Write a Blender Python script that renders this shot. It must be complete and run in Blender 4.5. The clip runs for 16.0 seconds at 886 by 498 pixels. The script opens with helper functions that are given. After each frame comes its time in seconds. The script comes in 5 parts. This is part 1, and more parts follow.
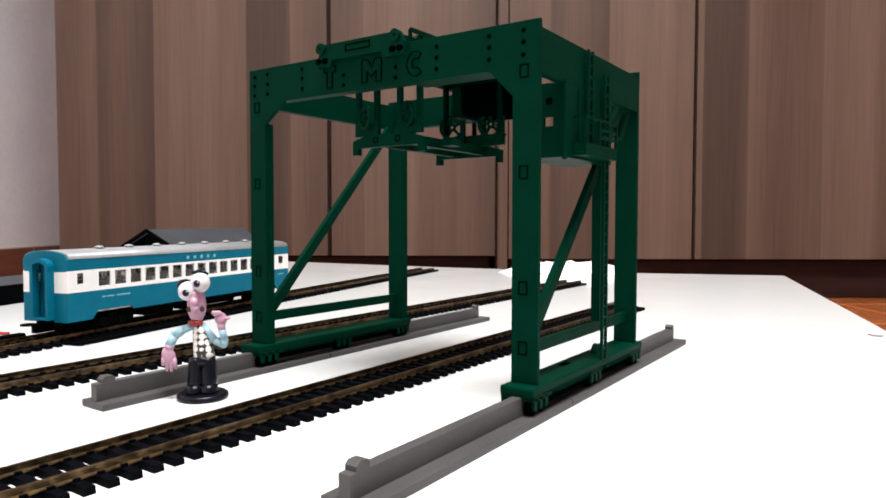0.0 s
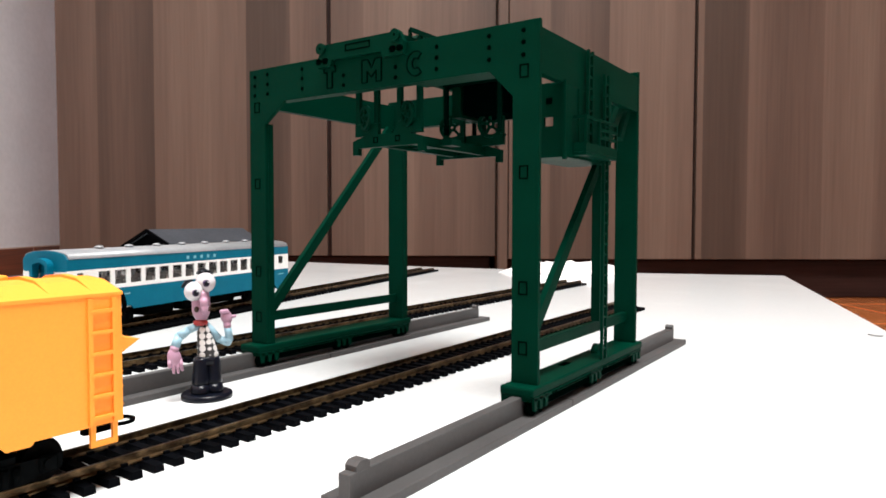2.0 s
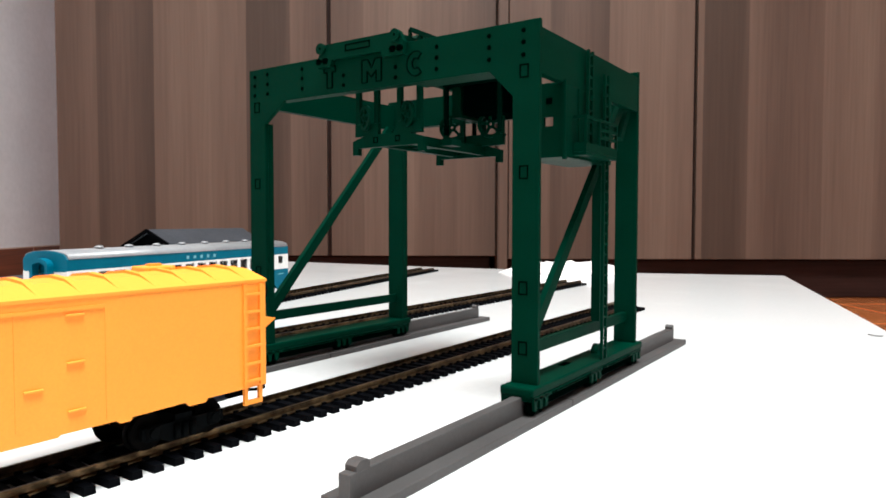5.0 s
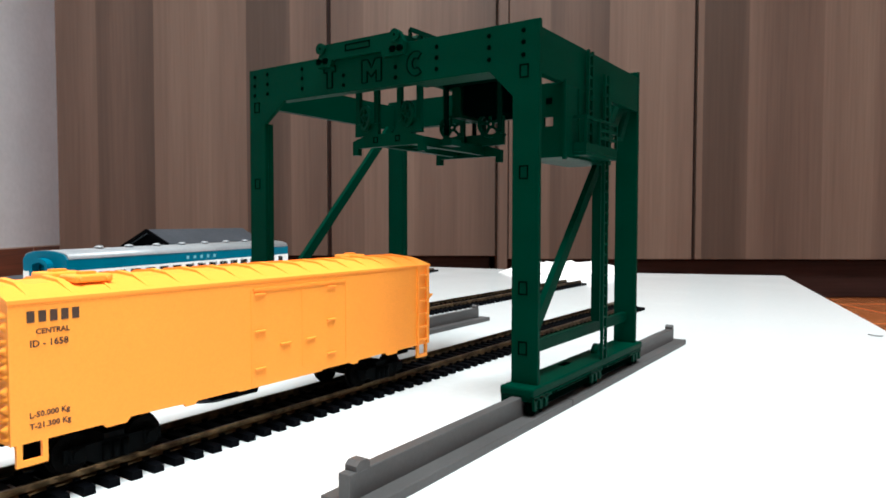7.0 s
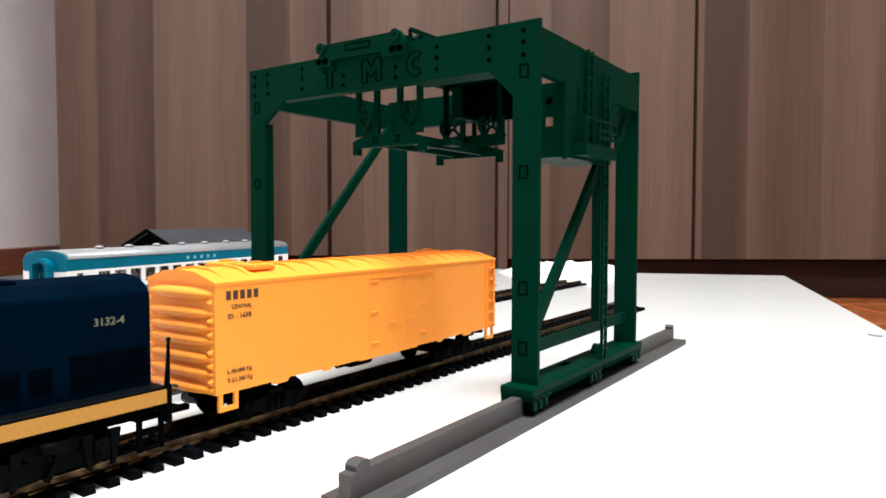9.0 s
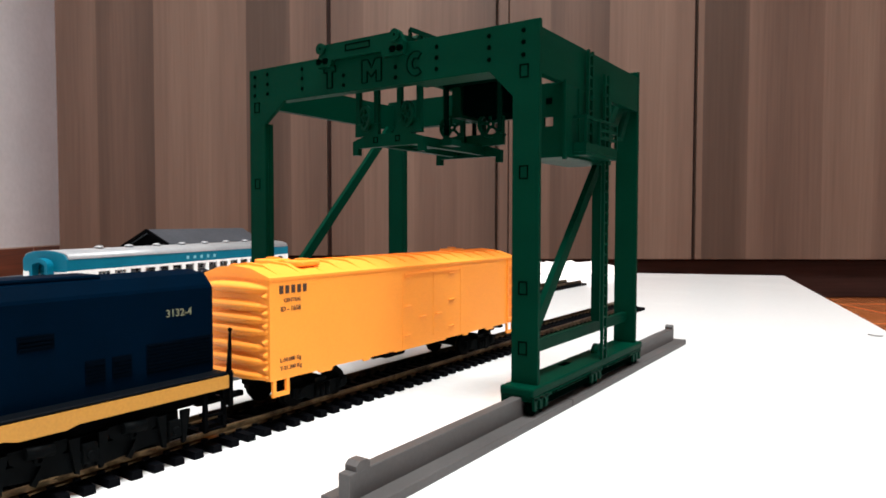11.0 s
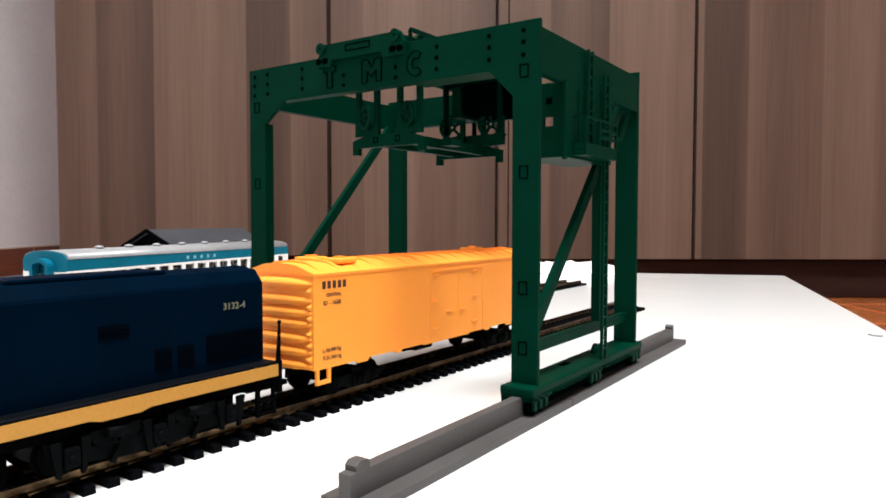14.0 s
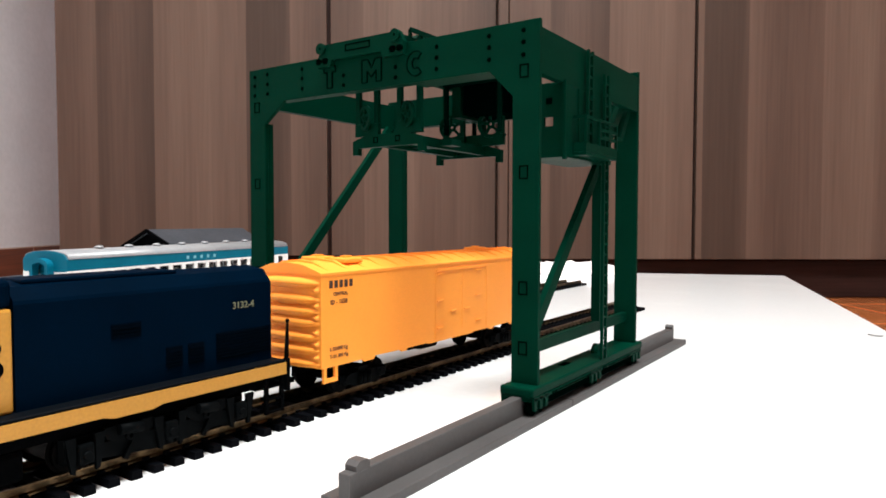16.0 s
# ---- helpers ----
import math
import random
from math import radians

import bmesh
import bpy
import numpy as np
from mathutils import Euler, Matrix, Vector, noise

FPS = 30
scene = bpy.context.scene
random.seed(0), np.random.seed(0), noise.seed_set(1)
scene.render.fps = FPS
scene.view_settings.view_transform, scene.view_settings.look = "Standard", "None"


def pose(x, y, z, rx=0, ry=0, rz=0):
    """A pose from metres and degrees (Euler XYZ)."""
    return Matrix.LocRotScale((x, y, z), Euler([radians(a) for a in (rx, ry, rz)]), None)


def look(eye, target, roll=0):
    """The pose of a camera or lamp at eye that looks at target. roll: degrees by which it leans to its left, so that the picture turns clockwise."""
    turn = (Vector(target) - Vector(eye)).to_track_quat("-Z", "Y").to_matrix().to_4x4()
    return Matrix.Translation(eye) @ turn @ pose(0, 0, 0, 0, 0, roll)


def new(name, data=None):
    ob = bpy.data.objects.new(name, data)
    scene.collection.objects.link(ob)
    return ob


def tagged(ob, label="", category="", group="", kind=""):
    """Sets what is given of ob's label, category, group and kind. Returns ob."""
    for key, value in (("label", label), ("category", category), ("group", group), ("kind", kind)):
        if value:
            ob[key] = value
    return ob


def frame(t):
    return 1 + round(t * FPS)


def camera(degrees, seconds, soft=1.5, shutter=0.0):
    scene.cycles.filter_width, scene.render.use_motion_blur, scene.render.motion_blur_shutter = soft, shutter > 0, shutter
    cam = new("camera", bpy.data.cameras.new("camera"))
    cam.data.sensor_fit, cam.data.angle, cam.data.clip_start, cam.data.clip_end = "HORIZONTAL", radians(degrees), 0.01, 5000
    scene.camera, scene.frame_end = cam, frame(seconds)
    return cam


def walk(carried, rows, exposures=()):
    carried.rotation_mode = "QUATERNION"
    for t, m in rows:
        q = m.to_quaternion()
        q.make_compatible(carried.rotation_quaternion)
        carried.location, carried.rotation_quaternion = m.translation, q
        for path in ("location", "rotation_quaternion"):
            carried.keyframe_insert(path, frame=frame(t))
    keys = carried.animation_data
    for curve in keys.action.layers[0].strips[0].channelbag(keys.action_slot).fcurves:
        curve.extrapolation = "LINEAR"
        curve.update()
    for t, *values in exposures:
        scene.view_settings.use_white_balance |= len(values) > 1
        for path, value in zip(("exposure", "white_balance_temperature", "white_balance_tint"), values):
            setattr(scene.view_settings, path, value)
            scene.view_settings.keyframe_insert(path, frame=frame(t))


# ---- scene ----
# ================= camera =================
cam = camera(66.2, 16.0, soft=1.7)
EYE = Vector((0.1850, -0.0887, 0.0692))
AHEAD = Vector((-0.564646, 0.824317, -0.040950))
VIEW = look(EYE, EYE + AHEAD, 0.08)
walk(cam, [(0.0, VIEW), (16.0, VIEW)], exposures=[(0.0, 0.0, 6500, 10), (4.2, 0.0, 6500, 10), (6.3, -0.05, 6000, 2), (7.5, -0.05, 6060, 3), (9.0, -0.02, 6380, 7), (12.0, 0.0, 6500, 10), (16.0, 0.0, 6500, 10)])

# ================= light =================
world = bpy.data.worlds.new("world")
scene.world = world
world.use_nodes = True
world.node_tree.nodes["Background"].inputs[0].default_value = (0.5, 0.55, 0.6, 1)
world.node_tree.nodes["Background"].inputs[1].default_value = 0.05


def area_lamp(name, eye, target, sx, sy, watts, colour):
    data = bpy.data.lights.new(name, "AREA")
    data.shape, data.size, data.size_y = "RECTANGLE", sx, sy
    data.energy, data.color = watts, colour
    lamp = new(name, data)
    lamp.matrix_world = look(eye, target)
    return lamp


area_lamp("ceiling_lamp", (0.45, -0.12, 2.25), (0.45, -0.12, 0), 0.9, 0.9, 145, (0.985, 0.985, 0.965))

# ================= materials =================


def material(name, colour, rough=0.5, metal=0.0, grain=600.0, vary=0.12, bump=0.0, bump_scale=None,
             stretch=(1, 1, 1), blotch=None, blotch_size=25.0, spec=0.5, random_value=0.0, coat=0.0):
    """A surface with variation at two scales: grain, and larger blotches towards a second colour."""
    m = bpy.data.materials.new(name)
    m.use_nodes = True
    nt = m.node_tree
    b = nt.nodes["Principled BSDF"]
    b.inputs["Roughness"].default_value = rough
    b.inputs["Metallic"].default_value = metal
    b.inputs["Specular IOR Level"].default_value = spec
    b.inputs["Coat Weight"].default_value = coat
    co = nt.nodes.new("ShaderNodeTexCoord")
    mp = nt.nodes.new("ShaderNodeMapping")
    mp.inputs["Scale"].default_value = stretch
    nt.links.new(co.outputs["Object"], mp.inputs[0])

    def noise_node(scale, detail):
        n = nt.nodes.new("ShaderNodeTexNoise")
        n.inputs["Scale"].default_value = scale
        n.inputs["Detail"].default_value = detail
        nt.links.new(mp.outputs[0], n.inputs["Vector"])
        return n

    fine, big = noise_node(grain, 4), noise_node(blotch_size, 3)
    second = blotch or tuple(c * (1 - vary) for c in colour)
    mix = nt.nodes.new("ShaderNodeMix")
    mix.data_type = "RGBA"
    ramp = nt.nodes.new("ShaderNodeMapRange")
    ramp.inputs[1].default_value, ramp.inputs[2].default_value = 0.35, 0.65
    nt.links.new(big.outputs[0], ramp.inputs[0])
    nt.links.new(ramp.outputs[0], mix.inputs["Factor"])
    mix.inputs["A"].default_value = (*colour, 1)
    mix.inputs["B"].default_value = (*second, 1)
    hsv = nt.nodes.new("ShaderNodeHueSaturation")
    nt.links.new(mix.outputs["Result"], hsv.inputs["Color"])
    val = nt.nodes.new("ShaderNodeMapRange")
    val.inputs[1].default_value, val.inputs[2].default_value = 0.3, 0.7
    val.inputs[3].default_value, val.inputs[4].default_value = 1 - vary, 1 + vary
    nt.links.new(fine.outputs[0], val.inputs[0])
    out = val.outputs[0]
    if random_value:
        info = nt.nodes.new("ShaderNodeObjectInfo")
        rr = nt.nodes.new("ShaderNodeMapRange")
        rr.inputs[3].default_value, rr.inputs[4].default_value = 1 - random_value, 1 + random_value
        nt.links.new(info.outputs["Random"], rr.inputs[0])
        mul = nt.nodes.new("ShaderNodeMath")
        mul.operation = "MULTIPLY"
        nt.links.new(out, mul.inputs[0])
        nt.links.new(rr.outputs[0], mul.inputs[1])
        out = mul.outputs[0]
    nt.links.new(out, hsv.inputs["Value"])
    nt.links.new(hsv.outputs[0], b.inputs["Base Color"])
    rg = nt.nodes.new("ShaderNodeMapRange")
    rg.inputs[3].default_value, rg.inputs[4].default_value = max(rough - 0.08, 0.02), min(rough + 0.08, 1)
    nt.links.new(big.outputs[0], rg.inputs[0])
    nt.links.new(rg.outputs[0], b.inputs["Roughness"])
    if bump:
        bn = noise_node(bump_scale or grain, 3)
        bp = nt.nodes.new("ShaderNodeBump")
        bp.inputs["Strength"].default_value = 0.5
        bp.inputs["Distance"].default_value = bump
        nt.links.new(bn.outputs[0], bp.inputs["Height"])
        nt.links.new(bp.outputs[0], b.inputs["Normal"])
    return m


GREEN = material("crane_green_plastic", (0.0001, 0.022, 0.0122), 0.42, spec=0.014, grain=1500, vary=0.10, bump=0.00006, bump_scale=2500, stretch=(1, 1, 3))
# the crane's green with the shade of recesses and undersides put into its colour
GREEN_SHADED = material("shaded_recess_green", (0.0001, 0.0018, 0.0012), 0.9, spec=0.0, grain=900)
# darker green for emblem outlines, and for shade put into the hoist frame
GREEN_MID = material("dark_green_edge_and_shade", (0.0001, 0.0068, 0.0042), 0.7, spec=0.0, grain=900)
GREY = material("grey_printed_plastic", (0.038, 0.037, 0.037), 0.55, grain=900, vary=0.10, bump=0.00006, bump_scale=1800, blotch=(0.052, 0.050, 0.050))
YELLOW = material("yellow_plastic", (0.97, 0.340, 0.042), 0.42, spec=0.25, grain=1800, vary=0.04, bump=0.00003, bump_scale=2200, blotch=(0.95, 0.324, 0.040))
BLACK = material("black_plastic", (0.0014, 0.0016, 0.0019), 0.7, spec=0.008, grain=700, vary=0.3)
SLEEPER = material("sleeper_plastic", (0.0018, 0.0022, 0.0032), 0.6, spec=0.02, grain=900, vary=0.3, stretch=(0.2, 1, 1), random_value=0.25)
RAIL = material("tarnished_rail", (0.19, 0.125, 0.062), 0.32, 0.9, grain=500, vary=0.35, blotch=(0.045, 0.027, 0.014), blotch_size=150)
STEEL = material("wheel_steel", (0.003, 0.0028, 0.0028), 0.6, 0.0, spec=0.015, grain=500, vary=0.2)
NAVY = material("navy_paint", (0.0001, 0.0041, 0.0116), 0.45, spec=0.006, grain=1200, vary=0.10, blotch=(0.0001, 0.0034, 0.0096), blotch_size=60)
AMBER = material("amber_stripe_paint", (0.44, 0.208, 0.020), 0.45, grain=1200, vary=0.08, blotch=(0.40, 0.188, 0.018))
DECK = material("dark_grey_deck", (0.0022, 0.0032, 0.0048), 0.5, spec=0.03, grain=900, vary=0.2)
TRUCK = material("truck_plastic", (0.0020, 0.0027, 0.0031), 0.55, spec=0.02, grain=600, vary=0.3, bump=0.0001, bump_scale=900)
TEAL = material("teal_coach_paint", (0.0005, 0.114, 0.182), 0.45, spec=0.08, grain=1200, vary=0.07, blotch=(0.0005, 0.102, 0.166), blotch_size=70)
CREAM = material("white_coach_band", (0.74, 0.74, 0.72), 0.45, grain=1200, vary=0.04)
SILVER = material("silver_roof_paint", (0.27, 0.285, 0.295), 0.42, 0.15, grain=900, vary=0.06, blotch=(0.22, 0.235, 0.25), blotch_size=90)
INTERIOR = material("coach_interior", (0.62, 0.54, 0.48), 0.7, grain=200, vary=0.3, blotch=(0.26, 0.21, 0.19), blotch_size=140)
INK = material("dark_lettering", (0.050, 0.022, 0.012), 0.6)
GRILLE = material("dark_grille", (0.0002, 0.0018, 0.0044), 0.7, spec=0.01, grain=900, vary=0.2)
GOLD = material("gold_lettering", (0.14, 0.145, 0.085), 0.5)
PALE = material("pale_lettering", (0.14, 0.38, 0.46), 0.5)
BOARD = material("white_laminate_board", (0.67, 0.69, 0.695), 0.12, grain=260, vary=0.02, blotch=(0.635, 0.66, 0.662), blotch_size=16, bump=0.00003, bump_scale=400)
PAPER = material("white_paper", (0.85, 0.85, 0.84), 0.7, grain=200, vary=0.03)
PLASTER = material("white_plaster", (0.86, 0.84, 0.87), 0.8, grain=60, vary=0.03, bump=0.001, bump_scale=120, blotch=(0.80, 0.78, 0.81), blotch_size=3)
FLOORTILE = material("glazed_floor_tile", (0.58, 0.185, 0.060), 0.16, grain=60, vary=0.12, blotch=(0.36, 0.105, 0.032), blotch_size=7, random_value=0.2)
SKIRT = material("red_brown_tile", (0.20, 0.060, 0.028), 0.4, grain=30, vary=0.25, stretch=(1, 0.1, 6), blotch=(0.14, 0.04, 0.02), blotch_size=5)
PLINTH = material("dark_plinth", (0.020, 0.0075, 0.0058), 0.5, spec=0.12, grain=40, vary=0.25, stretch=(0.2, 0.2, 4), blotch=(0.026, 0.013, 0.011), blotch_size=2)
ROOFGREY = material("slate_grey_plastic", (0.038, 0.042, 0.050), 0.6, spec=0.2, grain=300, vary=0.15)
CEIL = material("ceiling_paint", (0.8, 0.8, 0.8), 0.9, grain=20, vary=0.02)


def wood_laminate():
    """Brown laminate in broad upright bands with fine grain."""
    m = bpy.data.materials.new("brown_wood_laminate")
    m.use_nodes = True
    nt = m.node_tree
    b = nt.nodes["Principled BSDF"]
    co = nt.nodes.new("ShaderNodeTexCoord")

    def layer(sx, sz, scale, detail):
        mp = nt.nodes.new("ShaderNodeMapping")
        mp.inputs["Scale"].default_value = (sx, sx, sz)
        nt.links.new(co.outputs["Object"], mp.inputs[0])
        n = nt.nodes.new("ShaderNodeTexNoise")
        n.inputs["Scale"].default_value, n.inputs["Detail"].default_value = scale, detail
        nt.links.new(mp.outputs[0], n.inputs["Vector"])
        return n

    bands, grain = layer(1, 0.02, 9.0, 2.0), layer(1, 0.03, 130, 5)
    # strips of veneer of uneven width, each with its own tone
    wobble = layer(1, 0.25, 3.0, 1.0)
    sep = nt.nodes.new("ShaderNodeSeparateXYZ")
    nt.links.new(co.outputs["Object"], sep.inputs[0])
    along = nt.nodes.new("ShaderNodeMath")
    along.operation = "MULTIPLY_ADD"
    nt.links.new(wobble.outputs[0], along.inputs[0])
    along.inputs[1].default_value = 0.012
    nt.links.new(sep.outputs[0], along.inputs[2])
    strips = nt.nodes.new("ShaderNodeTexVoronoi")
    strips.voronoi_dimensions = "1D"
    strips.feature = "SMOOTH_F1"
    strips.inputs["Smoothness"].default_value = 0.06
    strips.inputs["Scale"].default_value = 7.5
    nt.links.new(along.outputs[0], strips.inputs["W"])
    tone = nt.nodes.new("ShaderNodeSeparateColor")
    nt.links.new(strips.outputs["Color"], tone.inputs[0])
    blend = nt.nodes.new("ShaderNodeMix")
    blend.inputs["Factor"].default_value = 0.36
    nt.links.new(bands.outputs[0], blend.inputs["A"])
    nt.links.new(tone.outputs[0], blend.inputs["B"])
    ramp = nt.nodes.new("ShaderNodeValToRGB")
    ramp.color_ramp.elements[0].position, ramp.color_ramp.elements[0].color = 0.30, (0.051, 0.034, 0.026, 1)
    ramp.color_ramp.elements[1].position, ramp.color_ramp.elements[1].color = 0.70, (0.124, 0.085, 0.065, 1)
    mid = ramp.color_ramp.elements.new(0.5)
    mid.color = (0.086, 0.056, 0.043, 1)
    nt.links.new(blend.outputs[0], ramp.inputs[0])
    hsv = nt.nodes.new("ShaderNodeHueSaturation")
    val = nt.nodes.new("ShaderNodeMapRange")
    val.inputs[1].default_value, val.inputs[2].default_value = 0.3, 0.7
    val.inputs[3].default_value, val.inputs[4].default_value = 0.89, 1.09
    nt.links.new(grain.outputs[0], val.inputs[0])
    nt.links.new(val.outputs[0], hsv.inputs["Value"])
    nt.links.new(ramp.outputs[0], hsv.inputs["Color"])
    nt.links.new(hsv.outputs[0], b.inputs["Base Color"])
    b.inputs["Roughness"].default_value = 0.5
    b.inputs["Specular IOR Level"].default_value = 0.2
    bp = nt.nodes.new("ShaderNodeBump")
    bp.inputs["Strength"].default_value, bp.inputs["Distance"].default_value = 0.3, 0.0006
    nt.links.new(grain.outputs[0], bp.inputs["Height"])
    nt.links.new(bp.outputs[0], b.inputs["Normal"])
    return m


WOOD = wood_laminate()


def glass():
    m = bpy.data.materials.new("window_glazing")
    m.use_nodes = True
    b = m.node_tree.nodes["Principled BSDF"]
    b.inputs["Transmission Weight"].default_value = 1.0
    b.inputs["Roughness"].default_value = 0.05
    b.inputs["IOR"].default_value = 1.3
    b.inputs["Base Color"].default_value = (0.75, 0.75, 0.75, 1)
    return m


GLASS = glass()

# ================= mesh tools =================


def box(bm, x0, x1, y0, y1, z0, z1, mi=0):
    vs = [bm.verts.new((x, y, z)) for z in (z0, z1) for y in (y0, y1) for x in (x0, x1)]
    fs = []
    for q in ((0, 2, 3, 1), (4, 5, 7, 6), (0, 1, 5, 4), (2, 6, 7, 3), (0, 4, 6, 2), (1, 3, 7, 5)):
        f = bm.faces.new([vs[i] for i in q])
        f.material_index = mi
        fs.append(f)
    return fs


def rbox(bm, x0, x1, y0, y1, z0, z1, r, seg=2, mi=0):
    """A box with rounded edges."""
    t = bmesh.new()
    box(t, x0, x1, y0, y1, z0, z1)
    bmesh.ops.bevel(t, geom=t.edges[:], offset=r, segments=seg, affect="EDGES", profile=0.5)
    merge(bm, t, mi)


def merge(bm, t, mi=0, m=None):
    vm = {v: bm.verts.new(m @ v.co if m else v.co) for v in t.verts}
    for f in t.faces:
        try:
            g = bm.faces.new([vm[v] for v in f.verts])
            g.material_index = mi
            g.smooth = f.smooth
        except ValueError:
            pass
    t.free()


def prism(bm, pts, axis, a, b, mi=0):
    """A flat outline, in the plane across axis, drawn out from a to b along it."""
    def at(p, k):
        return {"x": (k, p[0], p[1]), "y": (p[0], k, p[1]), "z": (p[0], p[1], k)}[axis]
    lo = [bm.verts.new(at(p, a)) for p in pts]
    hi = [bm.verts.new(at(p, b)) for p in pts]
    n = len(pts)
    faces = [bm.faces.new(lo), bm.faces.new(hi)]
    for i in range(n):
        faces.append(bm.faces.new((lo[i], lo[(i + 1) % n], hi[(i + 1) % n], hi[i])))
    for f in faces:
        f.material_index = mi
    bmesh.ops.recalc_face_normals(bm, faces=faces)
    return faces


def tube(bm, p, q, r, r2=None, n=12, mi=0, cap=True):
    """A round bar from p to q."""
    p, q = Vector(p), Vector(q)
    r2 = r if r2 is None else r2
    d = (q - p).normalized()
    u = d.orthogonal().normalized()
    w = d.cross(u)
    ra, rb = [], []
    for i in range(n):
        a = 2 * math.pi * i / n
        o = u * math.cos(a) + w * math.sin(a)
        ra.append(bm.verts.new(p + o * r))
        rb.append(bm.verts.new(q + o * r2))
    faces = []
    for i in range(n):
        f = bm.faces.new((ra[i], ra[(i + 1) % n], rb[(i + 1) % n], rb[i]))
        f.smooth = True
        faces.append(f)
    if cap:
        faces += [bm.faces.new(ra[::-1]), bm.faces.new(rb)]
    for f in faces:
        f.material_index = mi
    return faces


def beam(bm, p, q, w, h, side, mi=0):
    """A square bar from p to q; side is the direction of its width w, h its depth across."""
    p, q, side = Vector(p), Vector(q), Vector(side).normalized()
    up = (q - p).normalized().cross(side)
    vs = [bm.verts.new(e + side * a * w / 2 + up * b * h / 2) for e in (p, q) for a, b in ((-1, -1), (1, -1), (1, 1), (-1, 1))]
    faces = [bm.faces.new([vs[i] for i in k]) for k in ((0, 1, 2, 3), (7, 6, 5, 4), (0, 4, 5, 1), (1, 5, 6, 2), (2, 6, 7, 3), (3, 7, 4, 0))]
    for f in faces:
        f.material_index = mi
    bmesh.ops.recalc_face_normals(bm, faces=faces)


def ring(bm, c, axis, r0, r1, h, n=24, mi=0):
    """A flat ring about axis."""
    c, d = Vector(c), Vector(axis).normalized()
    u = d.orthogonal().normalized()
    w = d.cross(u)
    loops = [[bm.verts.new(c + d * k + (u * math.cos(2 * math.pi * i / n) + w * math.sin(2 * math.pi * i / n)) * r) for i in range(n)]
             for r, k in ((r0, -h / 2), (r1, -h / 2), (r1, h / 2), (r0, h / 2))]
    for j in range(4):
        a, b = loops[j], loops[(j + 1) % 4]
        for i in range(n):
            f = bm.faces.new((a[i], a[(i + 1) % n], b[(i + 1) % n], b[i]))
            f.smooth = j in (1, 3)
            f.material_index = mi


def ball(bm, c, rx, ry=None, rz=None, mi=0, seg=16, m=None):
    t = bmesh.new()
    bmesh.ops.create_uvsphere(t, u_segments=seg, v_segments=max(8, seg * 2 // 3), radius=1)
    for f in t.faces:
        f.smooth = True
    mm = Matrix.Translation(c) @ (m or Matrix()) @ Matrix.Diagonal((rx, ry or rx, rz or rx, 1))
    merge(bm, t, mi, mm)


def mesh_of(name, bm, mats):
    bmesh.ops.recalc_face_normals(bm, faces=bm.faces[:])
    me = bpy.data.meshes.new(name)
    bm.to_mesh(me)
    bm.free()
    for m in mats if isinstance(mats, (list, tuple)) else [mats]:
        me.materials.append(m)
    return me


def part(name, bm, mats, parent, label="", at=None):
    """Links a bmesh as one mesh under a thing or a part."""
    ob = new(name, mesh_of(name, bm, mats))
    ob.parent = parent
    if at is not None:
        ob.matrix_basis = at
    return tagged(ob, label)


def shared(name, me, parent, at):
    ob = new(name, me)
    ob.parent = parent
    ob.matrix_basis = at
    return ob


def thing(name, label, category, group="", at=None):
    ob = new(name)
    ob.empty_display_size = 0.01
    if at is not None:
        ob.matrix_basis = at
    return tagged(ob, label, category, group)


def structure(name, bm, mats, label, category):
    return tagged(new(name, mesh_of(name, bm, mats)), label, category, kind="structure")


def lettering(name, text, size, mats, parent, at, depth=0.00008):
    """Flat raised letters with the built-in font, as a mesh."""
    cu = bpy.data.curves.new(name, "FONT")
    cu.body, cu.size, cu.extrude, cu.resolution_u, cu.offset = text, size, depth, 2, size * 0.012
    tmp = new(name, cu)
    bpy.context.view_layer.update()
    me = bpy.data.meshes.new_from_object(tmp.evaluated_get(bpy.context.evaluated_depsgraph_get()))
    bpy.data.objects.remove(tmp)
    bpy.data.curves.remove(cu)
    me.materials.clear()
    me.materials.append(mats)
    return shared(name, me, parent, at)

# ================= the room =================
FLOOR_Z = -0.138
ROOM = Matrix.Translation((EYE.x, EYE.y, 0)) @ Matrix.Rotation(radians(34.4), 4, "Z")  # x to the side, y towards the wardrobes
GROUT = material("pale_tile_grout", (0.62, 0.44, 0.36), 0.8, grain=300, vary=0.15)
TILE = 0.333


